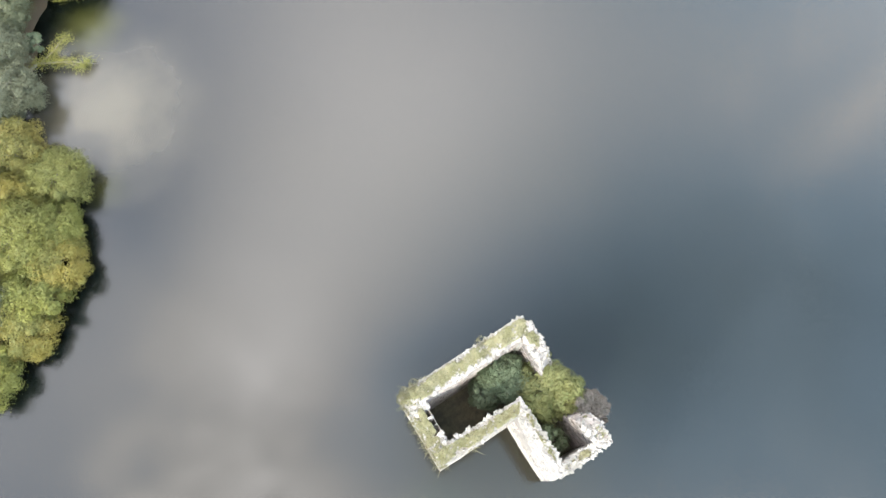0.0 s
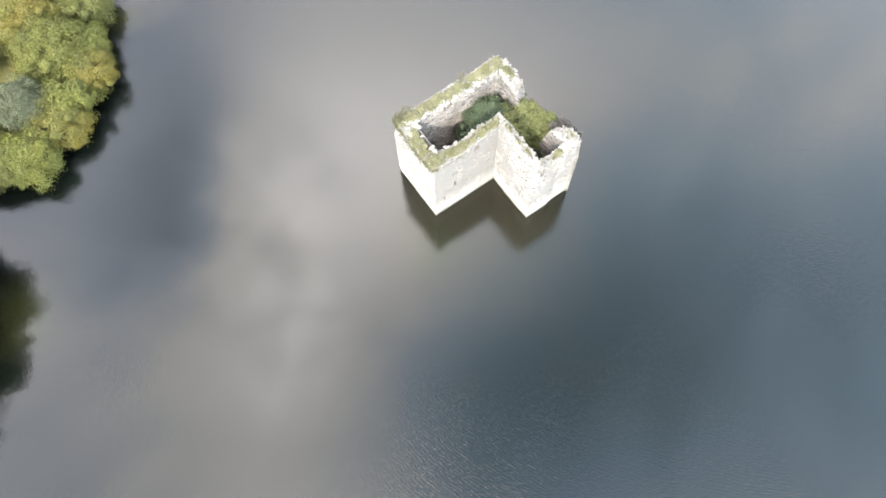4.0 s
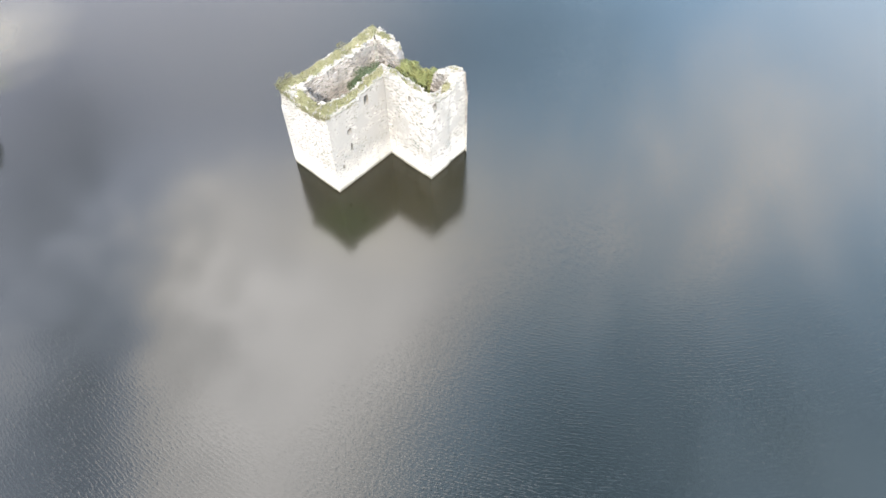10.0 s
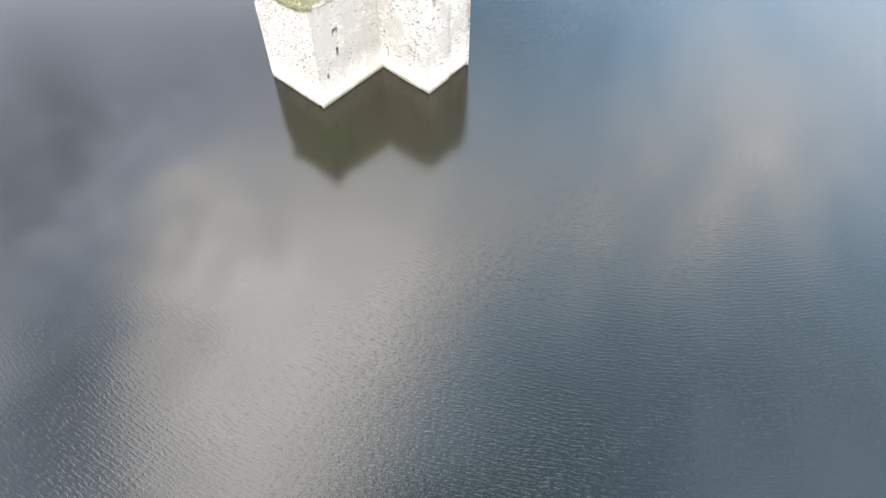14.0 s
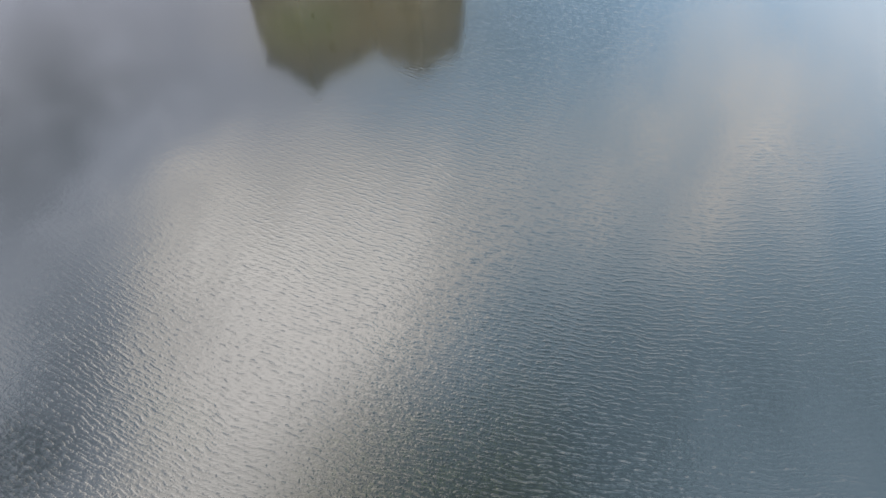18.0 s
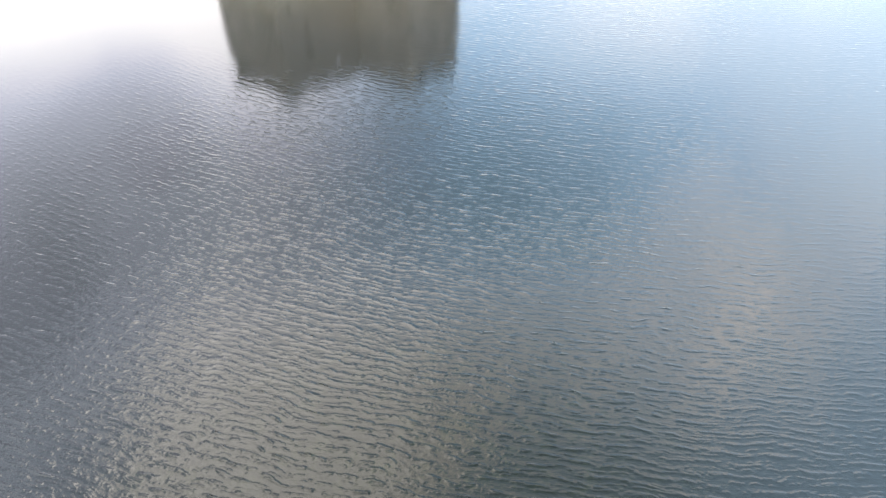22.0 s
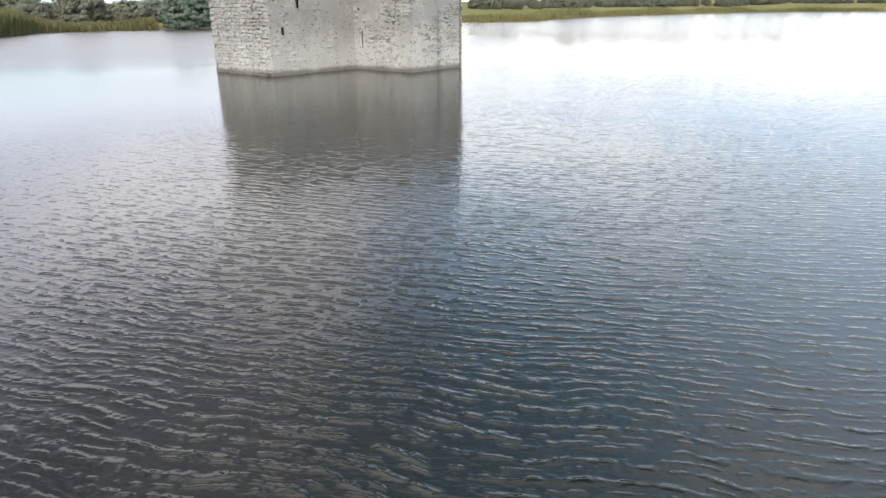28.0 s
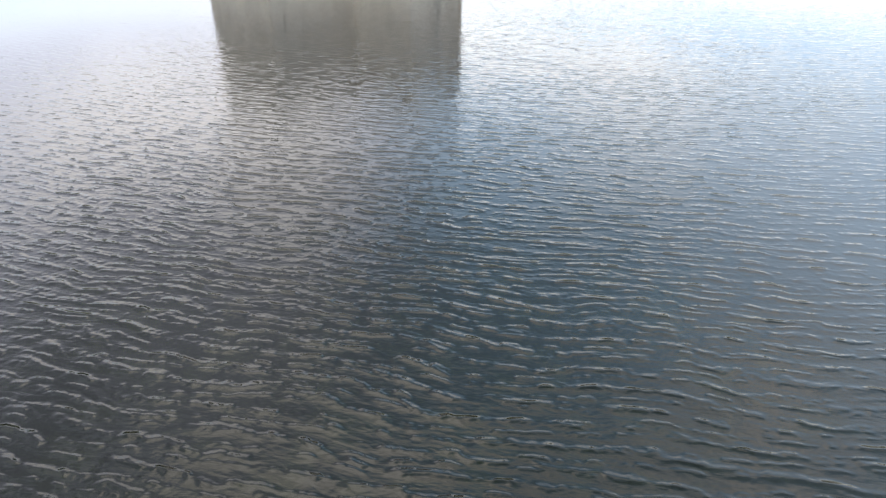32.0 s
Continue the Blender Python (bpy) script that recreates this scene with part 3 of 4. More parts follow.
RECESS = {"west": 0.06, "court": 0.03, "wing_west": 0.055, "wing_front": 0.035, "east": 0.08, "north": 0.08}
W_MATS = {"west": STONE, "court": RENDER, "wing_west": RENDER, "wing_front": RENDER, "east": INNER, "north": INNER}


def rough_at(p, size, seed=0.0):
    return noise.noise(Vector((p[0] * size + seed, p[1] * size - seed, p[2] * size + 2 * seed)))


def top_at(key, u):
    hs = WALLS[key][4]
    return float(np.interp(u, np.linspace(0, 1, len(hs)), hs)) + 0.10 * noise.noise(Vector((u * 14, len(key) * 3.1, 0)))


def head_rise(p):
    return 0.08 + 0.15 * rough_at((p[0], p[1], 7.0), 1.7, 5.1)


# outer corners whose heads have fallen away: place and the way inwards
WORN = (((10.5, 5.65), (-0.7, -0.7), 0.55), ((10.45, -4.62), (-0.7, 0.7), 0.16), ((6, -4.62), (0.7, 0.7), 0.22), ((0, 5.5), (0.7, -0.7), 0.22))


def worn(x, y, z):
    """How far the broken head draws back from its outer corner."""
    for (cx, cy), (wx, wy), most in WORN:
        pull = max(0.0, 1 - math.hypot(x - cx, y - cy) / 0.75) * min(1.0, max(0.0, (z - 6.2) / 1.3))
        if pull > 0:
            return wx * most * pull, wy * most * pull
    return 0.0, 0.0


def head_point(key, u, t):
    """A place on the broken wall head: u along, t from the outer to the inner face."""
    o0, o1, i0, i1, _ = WALLS[key]
    x = (o0[0] + (o1[0] - o0[0]) * u) * (1 - t) + (i0[0] + (i1[0] - i0[0]) * u) * t
    y = (o0[1] + (o1[1] - o0[1]) * u) * (1 - t) + (i0[1] + (i1[1] - i0[1]) * u) * t
    z = top_at(key, u) + (head_rise((x, y)) if 0.08 < t < 0.92 else 0.0)
    wx, wy = worn(x, y, z)
    return (x + wx, y + wy, z)


def wall_core(key):
    o0, o1, i0, i1, _ = WALLS[key]
    o0, o1, i0, i1 = (np.array(p, float) for p in (o0, o1, i0, i1))
    length = float(np.linalg.norm(o1 - o0))
    us = set(np.linspace(0, 1, int(length / 0.2) + 1).round(4))
    zs = set(np.arange(-1.5, 7.01, 0.33).round(3))
    holes = OPENINGS[key]
    for s, z, w, h in holes:
        us = {u for u in us if not s / length - 0.02 < u < (s + w) / length + 0.02} | {round(s / length, 4), round((s + w) / length, 4)}
        zs = {v for v in zs if not z - 0.05 < v < z + h + 0.05} | {round(z, 3), round(z + h, 3)}
    us, zs = sorted(us), sorted(zs)
    zs = [z for z in zs if z < 7.0 or any(q <= z + 1e-6 and z < q + h + 1e-3 for _, q, _, h in holes)]
    depth = 6
    verts, faces, index = [], [], {}

    def vert(tag, p):
        if tag not in index:
            index[tag] = len(verts)
            verts.append(p)
        return index[tag]

    def face_vert(side, a, b):
        u, top = us[a], top_at(key, us[a])
        z = min(zs[b], top - 0.12 - 0.02 * (len(zs) - b)) if b < len(zs) else top
        base = (o0 + (o1 - o0) * u) if side == 0 else (i0 + (i1 - i0) * u)
        nrm = (i0 + i1 - o0 - o1)
        nrm = nrm / np.linalg.norm(nrm)
        if key == "wing_front" and side == 0 and us[a] * length > 2.40:
            base = base + np.array((0.0, 0.13))
        amp = 0.05 if side == 0 else 0.09
        push = amp * rough_at((base[0], base[1], z), 0.9, 3.7) + 0.5 * amp * rough_at((base[0], base[1], z), 3.0, 1.3)
        if side == 0:
            base = base + np.array(worn(base[0], base[1], z))
        q = base + nrm * (push * (0.5 if RECESS[key] < 0.04 else 1.0) + RECESS[key]) * (1 if side == 0 else -1)
        return vert((side, a, b), (q[0], q[1], z))

    def is_hole(a, b):
        if b >= len(zs) - 1:
            return False
        u, z = (us[a] + us[a + 1]) / 2 * length, (zs[b] + zs[b + 1]) / 2
        return any(s < u < s + w and q < z < q + h for s, q, w, h in holes)

    for side in (0, 1):
        for a in range(len(us) - 1):
            for b in range(len(zs)):
                if not is_hole(a, b):
                    f = [face_vert(side, a, b), face_vert(side, a + 1, b), face_vert(side, a + 1, b + 1), face_vert(side, a, b + 1)]
                    faces.append(f if side == 0 else f[::-1])
    for a in range(len(us) - 1):
        for b in range(len(zs) - 1):
            if is_hole(a, b):
                for da, db, ea, eb, na, nb in ((0, 0, 1, 0, 0, -1), (1, 0, 1, 1, 1, 0), (1, 1, 0, 1, 0, 1), (0, 1, 0, 0, -1, 0)):
                    if not is_hole(a + na, b + nb):
                        faces.append([face_vert(0, a + da, b + db), face_vert(0, a + ea, b + eb), face_vert(1, a + ea, b + eb), face_vert(1, a + da, b + db)])
    # broken wall head
    def head_vert(a, c):
        if c == 0:
            return face_vert(0, a, len(zs))
        if c == depth:
            return face_vert(1, a, len(zs))
        po, pi = verts[face_vert(0, a, len(zs))], verts[face_vert(1, a, len(zs))]
        t = c / depth
        p = [po[j] + (pi[j] - po[j]) * t for j in range(3)]
        p[2] += head_rise(p)
        if key == "west" and c in (4, 5) and any(abs(us[a] - m) < hw * 0.62 for m, hw in SOCKETS):
            p[2] -= 1.7
        return vert(("head", a, c), tuple(p))
    for a in range(len(us) - 1):
        for c in range(depth):
            faces.append([head_vert(a, c), head_vert(a + 1, c), head_vert(a + 1, c + 1), head_vert(a, c + 1)])
    return mesh_of("wall", verts, faces, W_MATS[key])


wall_parts = {}
WALL_LABELS = {"west": "coursed pale limestone wall with weathered joints", "court": "lime-harled wall with narrow slit windows",
               "wing_west": "rubble limestone wall with a broken head", "wing_front": "pale wall with a dark run-off stain",
               "east": "broken wall with a wide collapsed gap", "north": "thick wall with a mossy head"}
for key in WALLS:
    wall_parts[key] = part("wall", wall_core(key), tower, WALL_LABELS[key])

# rubble floor inside
f_verts, f_faces = [], []
for r in range(24):
    for c in range(24):
        x, y = 0.6 + 9.4 * c / 23, -4.3 + 9.4 * r / 23
        f_verts.append((x, y, 0.6 + 0.35 * rough_at((x, y, 0), 0.9) + 0.5 * max(0.0, 1 - abs(x - 9.2) / 2.0)))
for r in range(23):
    for c in range(23):
        x, y = f_verts[r * 24 + c][:2]
        if not (x < 6.2 and y < 0.2):
            f_faces.append((r * 24 + c, r * 24 + c + 1, (r + 1) * 24 + c + 1, (r + 1) * 24 + c))
part("rubble_floor", smooth(mesh_of("rubble_floor", f_verts, f_faces, SOIL)), tower, "dark overgrown rubble floor")


# ---------------------------------------------------------------- trees and shrubs
KINDS = {
    "gold": tree_meshes(11, 3.9, 3.2, 0.085, LEAF_GOLD, 130, 225, start=-0.25),
    "lime": tree_meshes(12, 4.2, 3.4, 0.085, LEAF_LIME, 140, 225, start=-0.25),
    "sage": tree_meshes(13, 4.7, 3.1, 0.08, LEAF_SAGE, 130, 225, start=-0.25),
    "lime_b": tree_meshes(14, 3.6, 3.0, 0.085, LEAF_LIME, 120, 225, start=-0.25),
}
TREE_LABELS = {"gold": "autumn-gold broadleaf tree leaning over the water", "lime": "yellow-green broadleaf tree at the lake edge",
               "sage": "grey-green willow at the lake edge", "lime_b": "yellow-green broadleaf tree at the lake edge"}
WOOD = [("lime", -14.9, 37.2), ("lime_b", -17.0, 32.8), ("gold", -18.0, 29.8), ("lime_b", -20.7, 28.0), ("gold", -22.2, 26.3), ("lime", -25.8, 24.6),
        ("lime_b", -28.9, 25.4), ("lime", -19.5, 33.0), ("gold", -20.0, 37.0), ("sage", -24.0, 29.5), ("lime", -29.0, 29.0), ("gold", -17.5, 41.5),
        ("sage", -14.6, 51.8), ("sage", -15.0, 46.9), ("sage", -12.6, 55.4), ("sage", -17.8, 45.2), ("lime", -6.6, 57.6), ("gold", -22.0, 46.0), ("lime", -19.0, 53.0), ("sage", -36.2, 18.4),
        ("lime", -38.2, 13.0), ("sage", -42.6, 8.6), ("gold", -34.0, 27.0), ("lime", -26.0, 37.0)]
rnd = random.Random(4)
for kind_, x, y in WOOD:
    place_tree(KINDS[kind_], "tree", spot(x, y, ground_z(x, y), rnd.uniform(0, 360), rnd.uniform(0.84, 1.0) * (1.5 if y < 20 else 1.0)), TREE_LABELS[kind_], group="lakeside wood")

place_tree(KINDS["lime"], "tree", spot(-9.0, 60.6, ground_z(-9.0, 60.6), 130, 1.6), "tall yellow-green broadleaf tree at the head of the inlet", group="lakeside wood")

# far bank hedges and trees
HEDGES = [tree_meshes(31, 5.2, 4.2, 0.25, HEDGE, 120, 85, start=-0.3, droop=1.0), tree_meshes(32, 6.0, 4.0, 0.25, HEDGE, 120, 85, start=-0.3, droop=1.0),
          tree_meshes(33, 4.6, 4.2, 0.25, HEDGE_DULL, 120, 85, start=-0.3, droop=1.0)]
far_rnd = random.Random(9)
for i in range(170):
    x = -8 + 432 * (i % 85 / 84) ** 1.15 + far_rnd.uniform(-3, 3)
    y = float(np.interp(x, [-6, 14, 34, 53, 117, 150, 267, 350, 424], [98, 112, 120, 112, 106, 108, 112, 104, 60])) + far_rnd.uniform(0, 10) + (22 if i >= 85 else 0)
    s = far_rnd.choice([far_rnd.uniform(0.5, 0.9), far_rnd.uniform(0.9, 1.4)]) * (1.0 if i < 85 else 1.25) * (0.8 if x > 90 else 0.9)
    place_tree(HEDGES[far_rnd.choice([0, 0, 1, 1, 2])], "hedge_tree", spot(x, y, ground_z(x, y) - 0.2, far_rnd.uniform(0, 360), s),
               "distant dark green hedgerow tree beyond the far bank", "tree", "far bank trees")
dark_tree = tree_meshes(34, 6.4, 2.8, 0.22, LEAF_BLUE, 120, 85, start=-0.3, droop=1.0)
for x, y, s in ((47.5, 98.0, 0.8), (50.0, 97.0, 0.95), (52.5, 96.5, 0.85), (54.8, 97.0, 1.0), (51.0, 101.0, 1.2), (55.5, 101.0, 1.1)):
    place_tree(dark_tree, "waterside_tree", spot(x, y, ground_z(x, y) - 0.2, 63 * x, s), "dark blue-green tree standing at the far water's edge", "tree", "far bank trees")
for i in range(34):
    x, y = 402 - 0.6 * i + far_rnd.uniform(-5, 5), 96 - 6.4 * i
    place_tree(HEDGES[i % 3], "hedge_tree", spot(x, y, ground_z(x, y) - 0.2, 50 * i, far_rnd.uniform(0.55, 0.8)), "distant dark green hedgerow tree beyond the far bank", "tree", "far bank trees")


def blades(rng, feet, height, width, lean):
    """Upright tapering blades as narrow quads."""
    m = len(feet)
    turn = rng.uniform(0, 2 * math.pi, m)
    side = np.stack([np.cos(turn), np.sin(turn), np.zeros(m)], 1) * width
    up = np.stack([rng.normal(0, lean, m), rng.normal(0, lean, m), np.ones(m)], 1) * (height * rng.uniform(0.5, 1.2, m))[:, None]
    return np.stack([feet - side, feet + side, feet + up + side * 0.25, feet + up - side * 0.25], 1)


def reed_bed(seed, line, depth, height, count):
    rng = np.random.default_rng(seed)
    pts = np.array(line, float)
    seg = np.linalg.norm(np.diff(pts, axis=0), axis=1)
    at = np.concatenate([[0], np.cumsum(seg)])
    s = rng.uniform(0, at[-1], count)
    x, y = np.interp(s, at, pts[:, 0]), np.interp(s, at, pts[:, 1])
    back = rng.uniform(-0.5, depth, count)
    x, y = x + 0.35 * back, y + back
    feet = np.stack([x, y, np.maximum(land_height(x, y), -0.3)], 1)
    patch = 0.7 + 0.5 * np.sin(s * 0.13) * np.sin(s * 0.037 + 1)
    ob = new("reed_bed", quads_mesh("reed_bed", blades(rng, feet, height * patch, 0.09, 0.12), REED))
    return tagged(ob, "olive and straw-coloured reeds along the far lake edge", "reeds", kind="stuff")


reed_bed(1, [p for p in SHORE if 5 < p[0] < 50 and p[1] > 60], 5.0, 2.6, 14000)
reed_bed(2, [p for p in SHORE if 78 < p[0] < 180 and p[1] > 60], 6.0, 1.5, 9000)
reed_bed(3, [p for p in SHORE if 170 < p[0] < 365 and p[1] > 20], 9.0, 1.7, 9000)

# growth inside the ruin
inside = [("shrub", tree_meshes(21, 6.0, 2.1, 0.075, LEAF_DARK, 90, 170), 7.2, 3.0, "dark green shrub growing inside the ruin"),
          ("shrub", tree_meshes(22, 5.0, 1.4, 0.075, LEAF_DARK, 60, 150), 5.5, 2.6, "dark green shrub growing inside the ruin"),
          ("small_tree", tree_meshes(23, 6.4, 2.0, 0.08, LEAF_PALE, 90, 170), 9.3, 1.3, "yellow-green sapling in the broken wall's gap"),
          ("small_tree", tree_meshes(24, 5.9, 1.8, 0.08, LEAF_PALE, 80, 170), 10.0, -0.5, "yellow-green sapling in the broken wall's gap"),
          ("shrub", tree_meshes(27, 5.9, 1.6, 0.075, LEAF_PALE, 70, 150), 8.2, 0.1, "yellow-green shrub inside the ruin"),
          ("shrub", tree_meshes(25, 6.0, 1.6, 0.15, TWIG, 80, 170, bare=True), 10.9, -2.1, "bare brownish twiggy shrub on the broken wall"),
          ("shrub", tree_meshes(26, 5.2, 1.2, 0.075, LEAF_DARK, 60, 140), 8.0, -2.2, "small dark green shrub inside the ruin")]
for name, meshes, x, y, label in inside:
    place_tree(meshes, name, spot(x, y, 0.5, 40 * x), label, "shrub" if name == "shrub" else "tree")

# ---------------------------------------------------------------- fallen branch over the inlet
branch = tagged(new("fallen_branch"), "fallen yellow-leaved branch lying over the inlet", "branch")
b_verts, b_faces = [], []
tube([(-15.5, 48.6, 0.7), (-12.5, 49.6, 0.75), (-10.2, 48.6, 0.6), (-7.9, 47.3, 0.15)], [0.16, 0.12, 0.08, 0.03], 6, b_verts, b_faces)
tube([(-12.2, 49.5, 0.75), (-10.6, 50.0, 1.0), (-9.2, 50.6, 1.3)], [0.07, 0.05, 0.02], 5, b_verts, b_faces)
tube([(-10.6, 48.8, 0.6), (-9.6, 47.8, 0.6), (-9.1, 47.2, 0.3)], [0.06, 0.04, 0.02], 5, b_verts, b_faces)
part("limb", smooth(mesh_of("limb", b_verts, b_faces, BARK)), branch)
rng = np.random.default_rng(77)
spine = np.array([(-12.4, 49.5, 0.9), (-11.6, 49.4, 0.9), (-10.8, 48.8, 0.8), (-9.9, 48.4, 0.6), (-9.2, 47.5, 0.5), (-8.6, 47.8, 0.4), (-9.4, 50.4, 1.2), (-10.6, 50.0, 1.0)])
pick = spine[rng.integers(0, len(spine), 3400)] + rng.normal(0, 1, (3400, 3)) * np.array([0.42, 0.34, 0.2])
part("foliage", quads_mesh("foliage", leaf_quads(rng, pick, np.tile([0, 0, 1.0], (3400, 1)), 0.06, 0.6), LEAF_YELLOW), branch)


place_tree(tree_meshes(61, 1.9, 1.0, 0.10, LEAF_DARK, 26, 90, start=0.0), "shrub", spot(-11.6, 51.4, 0.35), "open green shrub at the inlet's edge beside the fallen branch", "shrub")


# ---------------------------------------------------------------- turf and tufts on the wall heads
TURF = {"west": (0.02, 0.74, 0.25), "court": (0.10, 0.84, 0.28), "north": (0.08, 0.90, 0.29), "east": (0.1, 0.8, 0.42), "wing_west": (0.4, 0.95, 0.52), "wing_front": (0.25, 0.9, 0.55)}
blade_feet = []
t_rng = np.random.default_rng(5)
for key, (t_from, t_to, gate) in TURF.items():
    o0, o1 = WALLS[key][0], WALLS[key][1]
    length = math.dist(o0, o1)
    nu, nt = int(length / 0.12), 12
    verts, faces, live = [], [], {}
    for a in range(nu + 1):
        for c in range(nt + 1):
            u, t = a / nu, t_from + (t_to - t_from) * c / nt
            p = head_point(key, u, t)
            cover_ = 0.5 + 0.5 * rough_at((p[0], p[1], 0), 0.9, 8.0) + 0.22 * rough_at((p[0], p[1], 0), 3.3, 4.0) - 0.18 * abs(2 * c / nt - 1) ** 3
            live[a, c] = cover_ > gate
            verts.append((p[0], p[1], p[2] + 0.03 + 0.10 * min(1, max(0, (cover_ - gate) * 4)) + 0.03 * rough_at(p, 6.0)))
    for a in range(nu):
        for c in range(nt):
            if live[a, c] and live[a + 1, c] and live[a, c + 1] and live[a + 1, c + 1]:
                q = [a * (nt + 1) + c, (a + 1) * (nt + 1) + c, (a + 1) * (nt + 1) + c + 1, a * (nt + 1) + c + 1]
                if top_at(key, a / nu) > 7.0:
                    faces.append(q)
                    for _ in range(2):
                        mix = t_rng.dirichlet((1, 1, 1, 1))
                        blade_feet.append(sum(m * np.array(verts[i]) for m, i in zip(mix, q)))
    me = mesh_of("turf", verts, faces, MOSS)
    bm = bmesh.new()
    bm.from_mesh(me)
    bmesh.ops.delete(bm, geom=[v for v in bm.verts if not v.link_faces], context="VERTS")
    rim = bmesh.ops.extrude_face_region(bm, geom=bm.faces[:])
    bmesh.ops.translate(bm, vec=(0, 0, -0.16), verts=[v for v in rim["geom"] if isinstance(v, bmesh.types.BMVert)])
    bm.to_mesh(me)
    bm.free()
    part("turf", smooth(me), wall_parts[key], "yellow-green moss and turf on the wall head", kind="stuff")

rng = np.random.default_rng(6)
feet = np.array(blade_feet)
edge_feet = []
for key, u0, u1, t, count in (("west", 0.0, 1.0, 0.02, 720), ("court", 0.0, 0.06, 0.03, 40), ("north", 0.80, 1.0, 0.05, 120), ("court", 0.35, 0.42, 0.0, 60)):
    for _ in range(count):
        p = head_point(key, rng.uniform(u0, u1), t)
        edge_feet.append((p[0] + rng.normal(0, 0.05), p[1] + rng.normal(0, 0.05), p[2] - abs(rng.normal(0, 0.12))))
tufts = quads_mesh("dry_grass", np.concatenate([blades(rng, feet, np.full(len(feet), 0.16), 0.018, 0.5), blades(rng, np.array(edge_feet), np.full(len(edge_feet), 0.30), 0.022, 0.9)]), TUFT)
part("dry_grass", tufts, tower, "dry grass tufts along the wall heads", kind="stuff")
tuft_mesh = tree_meshes(41, 0.8, 0.5, 0.045, TUFT, 26, 44, bare=True, start=0.0)
for key, u, t in (("north", 0.36, 0.03), ("north", 0.88, 0.05), ("north", 0.97, 0.12), ("west", 0.06, 0.05)):
    p = head_point(key, u, t)
    place_tree(tuft_mesh, "wall_shrub", spot(p[0], p[1], p[2] - 0.05, 70 * u, 0.8), "small straw-green shrub rooted in the wall head", "shrub", "wall shrubs")


# ---------------------------------------------------------------- stones of the walls
def stone_shape(seed):
    """A squared rubble stone, 1 x 1 x 1, back at y = 0, worn face at y = 1."""
    r = random.Random(seed)
    j = lambda a: r.uniform(-a, a)
    back = [(-0.5, 0, -0.5), (0.5, 0, -0.5), (0.5, 0, 0.5), (-0.5, 0, 0.5)]
    mid = [(x * (0.985 + j(0.015)), 0.80 + j(0.06), z * (0.97 + j(0.03))) for x, _, z in back]
    front = [(x * (0.88 + j(0.06)), 0.98 + j(0.05), z * (0.82 + j(0.08))) for x, _, z in back]
    faces = []
    for k in range(4):
        q = (k + 1) % 4
        faces += [(k, q, 4 + q, 4 + k), (4 + k, 4 + q, 8 + q, 8 + k)]
    faces.append((8, 9, 10, 11))
    return back + mid + front, [tuple(f) for f in faces]


def block_shape(seed):
    """A loose rubble block, about 1 across, resting on z = 0."""
    r = random.Random(seed)
    verts = []
    for z, s in ((0.0, 0.85), (0.45, 1.0), (0.85, 0.72)):
        for x, y in ((-1, -1), (1, -1), (1, 1), (-1, 1)):
            verts.append((x * 0.5 * s * r.uniform(0.75, 1.08), y * 0.5 * s * r.uniform(0.75, 1.08), z * r.uniform(0.85, 1.12)))
    faces = [(3, 2, 1, 0), (8, 9, 10, 11)]
    for lev in (0, 4):
        for k in range(4):
            q = (k + 1) % 4
            faces.append((lev + k, lev + q, lev + 4 + q, lev + 4 + k))
    return verts, faces


SHAPES = [stone_shape(i) for i in range(8)]
BLOCKS = [block_shape(50 + i) for i in range(8)]
STONE_MESH = [mesh_of("stone", v, f, STONE) for v, f in SHAPES]
BLOCK_MESH = [mesh_of("cap_stone", v, f, CAP) for v, f in BLOCKS]


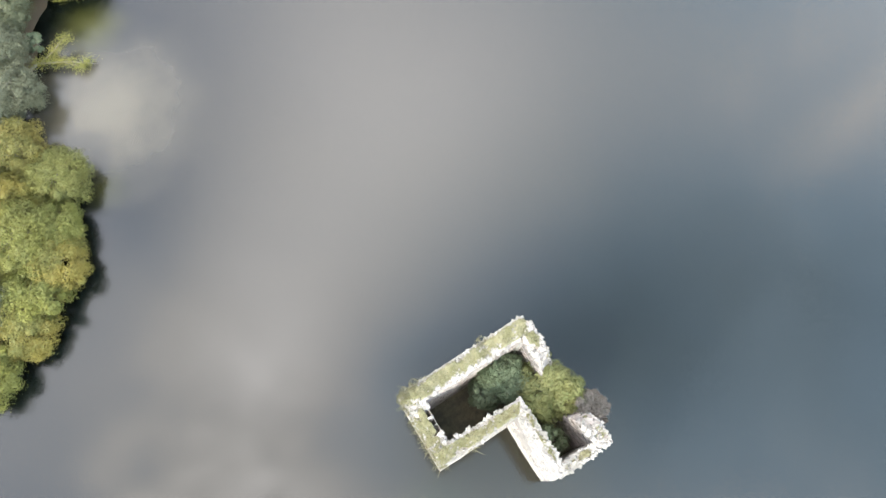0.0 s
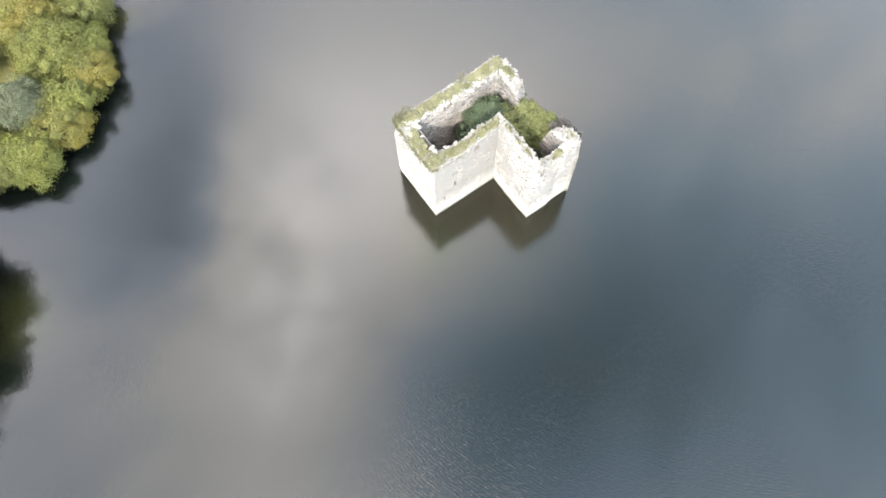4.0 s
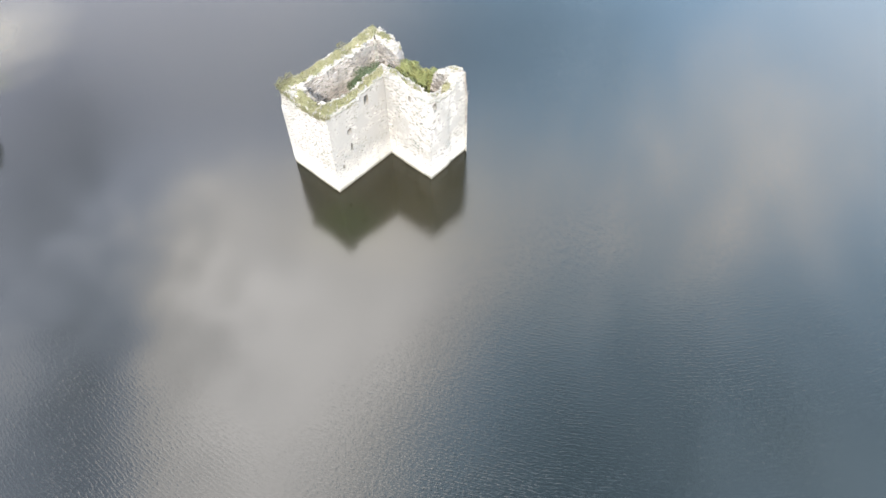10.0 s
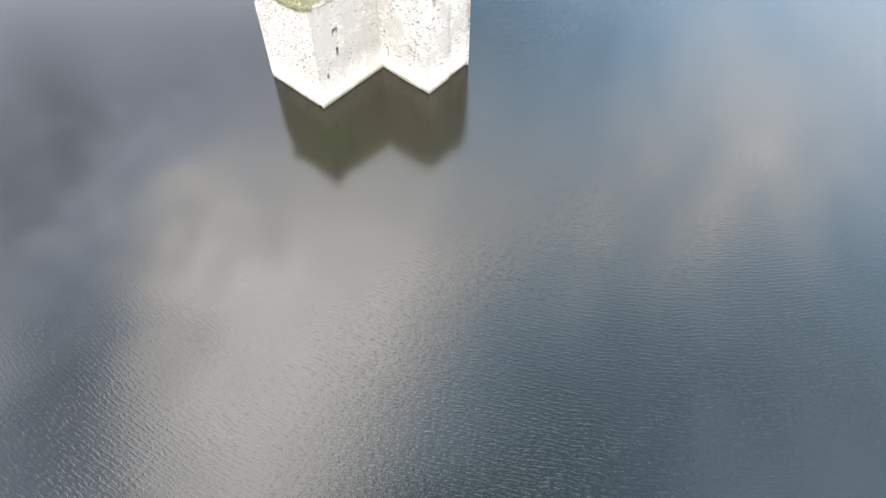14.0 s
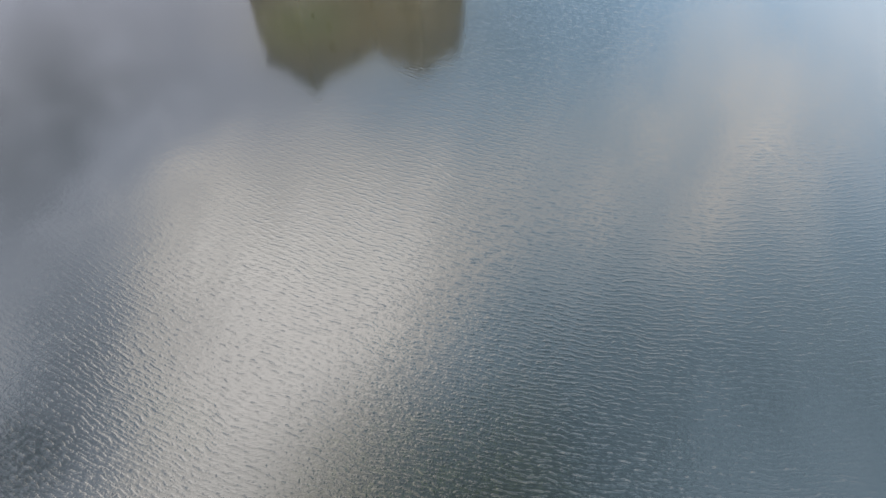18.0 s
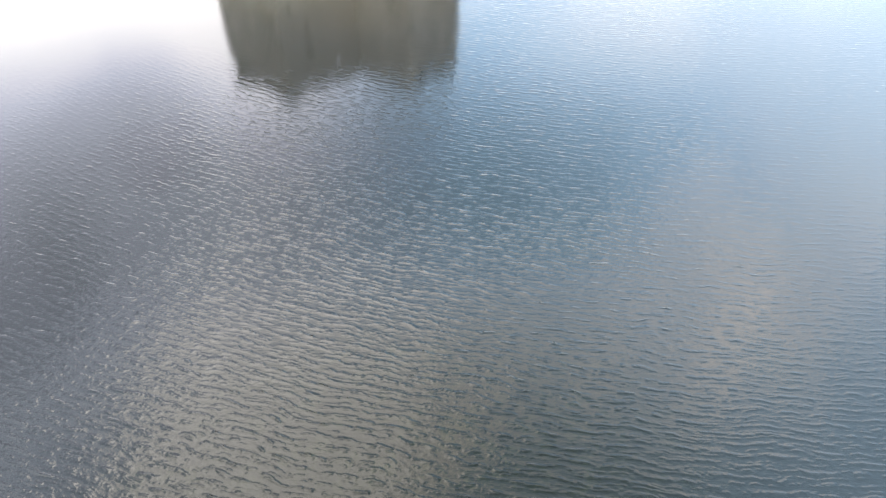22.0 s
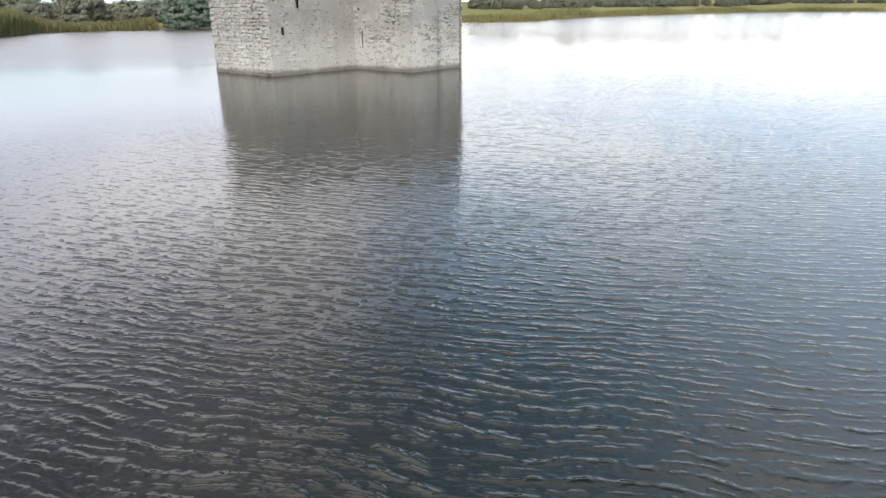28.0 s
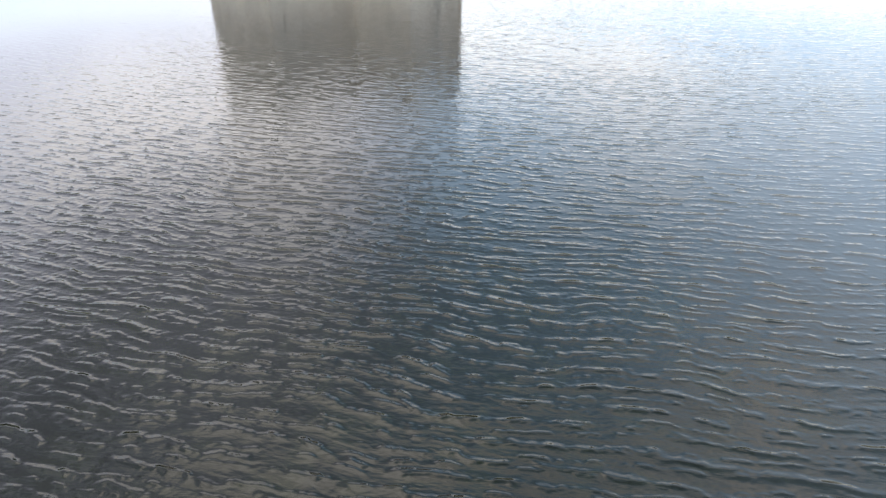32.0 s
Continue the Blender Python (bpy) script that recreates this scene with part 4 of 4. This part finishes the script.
def face_stones(key, inner, density, seed, course):
    """Poses of the facing stones of one wall face."""
    o0, o1, i0, i1, _ = WALLS[key]
    p0, p1 = (i0, i1) if inner else (o0, o1)
    length = math.dist(p0, p1)
    e = Vector(((p1[0] - p0[0]) / length, (p1[1] - p0[1]) / length, 0))
    out = Vector((e.y, -e.x, 0)) * (-1 if inner else 1)
    r = random.Random(seed)
    found = []
    z = -0.25
    while z < 8.4:
        h = course * r.uniform(0.8, 1.25)
        s = r.uniform(-0.15, 0.0)
        while s < length:
            w = r.uniform(0.16, 0.52)
            c = min(max(s + w / 2, w / 2), length - w / 2)
            u = c / length
            clear = z + h < top_at(key, u) - 0.02
            for hs, hz, hw, hh in ([] if inner else OPENINGS[key]):
                if hs - w / 2 < c < hs + hw + w / 2 and hz - h < z < hz + hh:
                    clear = False
            p = Vector((p0[0], p0[1], 0)) + e * c
            if key == "wing_front" and c > 2.40:
                p = p + Vector((0, 0.13, 0))
            thick = 0.5 + 0.5 * rough_at((p.x, p.y, z), 0.55, 6.0) + r.uniform(-0.12, 0.12)
            if not inner and worn(p.x, p.y, z + h) != (0.0, 0.0):
                clear = False
            if clear and thick < density and r.random() > 0.07:
                deep = RECESS[key] + 0.05
                proud = deep + (r.uniform(-0.012, 0.016) if RECESS[key] > 0.04 else r.uniform(-0.012, 0.008))
                base = p - out * deep + Vector((0, 0, z + h / 2))
                m = Matrix.Translation(base) @ Matrix((-e, out, Vector((0, 0, 1)))).transposed().to_4x4() @ Matrix.Rotation(r.uniform(-0.06, 0.06), 4, "Y") @ Matrix.Diagonal((w * 0.985, proud, h * 0.975, 1))
                m = m @ Matrix.Translation((0, 0, r.uniform(-0.16, 0.16))) @ Matrix.Diagonal((1, 1, r.uniform(0.78, 1.06), 1))
                found.append((m, z, r.randrange(8)))
            s += w
        z += h
    return found


def joined(name, poses, shapes, mat, parent, label):
    verts, faces = [], []
    for m, _, k in poses:
        at = len(verts)
        verts += [tuple(m @ Vector(v)) for v in shapes[k][0]]
        faces += [tuple(i + at for i in f) for f in shapes[k][1]]
    if faces:
        part(name, mesh_of(name, verts, faces, mat), parent, label, kind="stuff")


for key, inner, density, seed, course, split in (("west", False, 0.95, 1, 0.19, 3.0), ("court", False, 0.36, 2, 0.19, 9), ("wing_west", False, 0.50, 3, 0.18, 4.0),
                                                 ("wing_front", False, 0.34, 4, 0.19, 9), ("north", True, 0.85, 5, 0.24, -9), ("east", True, 0.85, 6, 0.24, -9),
                                                 ("east", False, 0.7, 7, 0.24, -9), ("north", False, 0.7, 8, 0.24, -9), ("west", True, 0.7, 9, 0.24, -9)):
    found = face_stones(key, inner, density, seed, course)
    near = [f for f in found if f[1] < split][:300]
    rest = [f for f in found if not f[1] < split] + [f for f in found if f[1] < split][300:]
    for m, _, k in near:
        ob = part("stone", STONE_MESH[k], wall_parts[key])
        ob.matrix_basis = m
    joined("stone_facing", rest, SHAPES, INNER if inner else STONE, wall_parts[key], "weathered limestone facing stones")

r = random.Random(12)
for key, count in (("west", 44), ("court", 46), ("wing_west", 54), ("wing_front", 46), ("east", 70), ("north", 70)):
    for i in range(count):
        u = r.uniform(0.01, 0.99)
        t = r.choice([r.uniform(0.02, 0.2), r.uniform(0.7, 0.98), r.uniform(0.7, 0.98), r.uniform(0.1, 0.9)])
        if key == "west" and t > 0.55 and any(abs(u - m) < 0.09 for m, _ in SOCKETS):
            continue
        x, y, z = head_point(key, u, t)
        s = r.uniform(0.12, 0.30)
        ob = part("cap_stone", BLOCK_MESH[r.randrange(8)], wall_parts[key])
        ob.matrix_basis = pose(x, y, z - 0.06, r.uniform(-12, 12), r.uniform(-12, 12), r.uniform(0, 360)) @ Matrix.Diagonal((s * r.uniform(0.9, 1.9), s * r.uniform(0.8, 1.2), s * r.uniform(0.4, 0.8), 1))
    chips = []
    for i in range(int(40 * math.dist(WALLS[key][0], WALLS[key][1]))):
        u, t = r.uniform(0.01, 0.99), r.uniform(0.0, 1.0)
        if key == "west" and t > 0.5 and any(abs(u - m) < 0.09 for m, _ in SOCKETS):
            continue
        x, y, z = head_point(key, u, t)
        s = r.uniform(0.05, 0.16)
        m = pose(x, y, z - 0.02 + r.uniform(0, 0.06), r.uniform(-15, 15), r.uniform(-15, 15), r.uniform(0, 360)) @ Matrix.Diagonal((s * r.uniform(0.9, 1.8), s, s * r.uniform(0.5, 0.9), 1))
        chips.append((m, 0, r.randrange(8)))
    joined("rubble", chips, BLOCKS, CAP, wall_parts[key], "small loose limestone rubble on the wall head")

# pale coping along the clean outer edges, and larger loose blocks on the inner edges
for key, u0, u1 in (("north", 0.02, 0.82), ("court", 0.04, 0.96), ("wing_front", 0.05, 0.55)):
    length = math.dist(WALLS[key][0], WALLS[key][1])
    heading = math.degrees(math.atan2(WALLS[key][1][1] - WALLS[key][0][1], WALLS[key][1][0] - WALLS[key][0][0]))
    u = u0
    while u < u1:
        w = r.uniform(0.35, 0.8)
        x, y, z = head_point(key, u + w / 2 / length, 0.07)
        ob = part("coping_stone", BLOCK_MESH[r.randrange(8)], wall_parts[key])
        ob.matrix_basis = pose(x, y, top_at(key, u + w / 2 / length) - 0.07, r.uniform(-3, 3), r.uniform(-3, 3), heading + r.uniform(-4, 4)) @ Matrix.Diagonal((w * 1.15, r.uniform(0.18, 0.26), 0.17, 1))
        u += w / length
for key, count, u0, u1 in (("west", 10, 0.05, 0.95), ("court", 13, 0.05, 0.98), ("wing_west", 14, 0.0, 0.95), ("wing_front", 8, 0.05, 0.6), ("north", 12, 0.05, 0.95), ("east", 10, 0.74, 0.98), ("east", 6, 0.02, 0.2)):
    for i in range(count):
        u, t = u0 + (u1 - u0) * (i + r.random()) / count, r.uniform(0.78, 0.96)
        if key == "west" and any(abs(u - m) < 0.075 for m, _ in SOCKETS):
            continue
        x, y, z = head_point(key, u, t)
        s = r.uniform(0.22, 0.44)
        ob = part("cap_stone", BLOCK_MESH[r.randrange(8)], wall_parts[key])
        ob.matrix_basis = pose(x, y, z - 0.07, r.uniform(-10, 10), r.uniform(-10, 10), r.uniform(0, 360)) @ Matrix.Diagonal((s * r.uniform(1.0, 1.5), s * r.uniform(0.8, 1.1), s * r.uniform(0.45, 0.7), 1))

# squared stones up the inner corner
z = 0.8
while z < 7.5:
    h = r.uniform(0.24, 0.38)
    ob = part("quoin_stone", BLOCK_MESH[r.randrange(8)], wall_parts["north"])
    ob.matrix_basis = pose(9.12 + r.uniform(-0.04, 0.04), 4.18, z, 0, 0, r.uniform(-8, 8)) @ Matrix.Diagonal((r.uniform(0.34, 0.55), r.uniform(0.34, 0.5), h * 1.25, 1))
    z += h
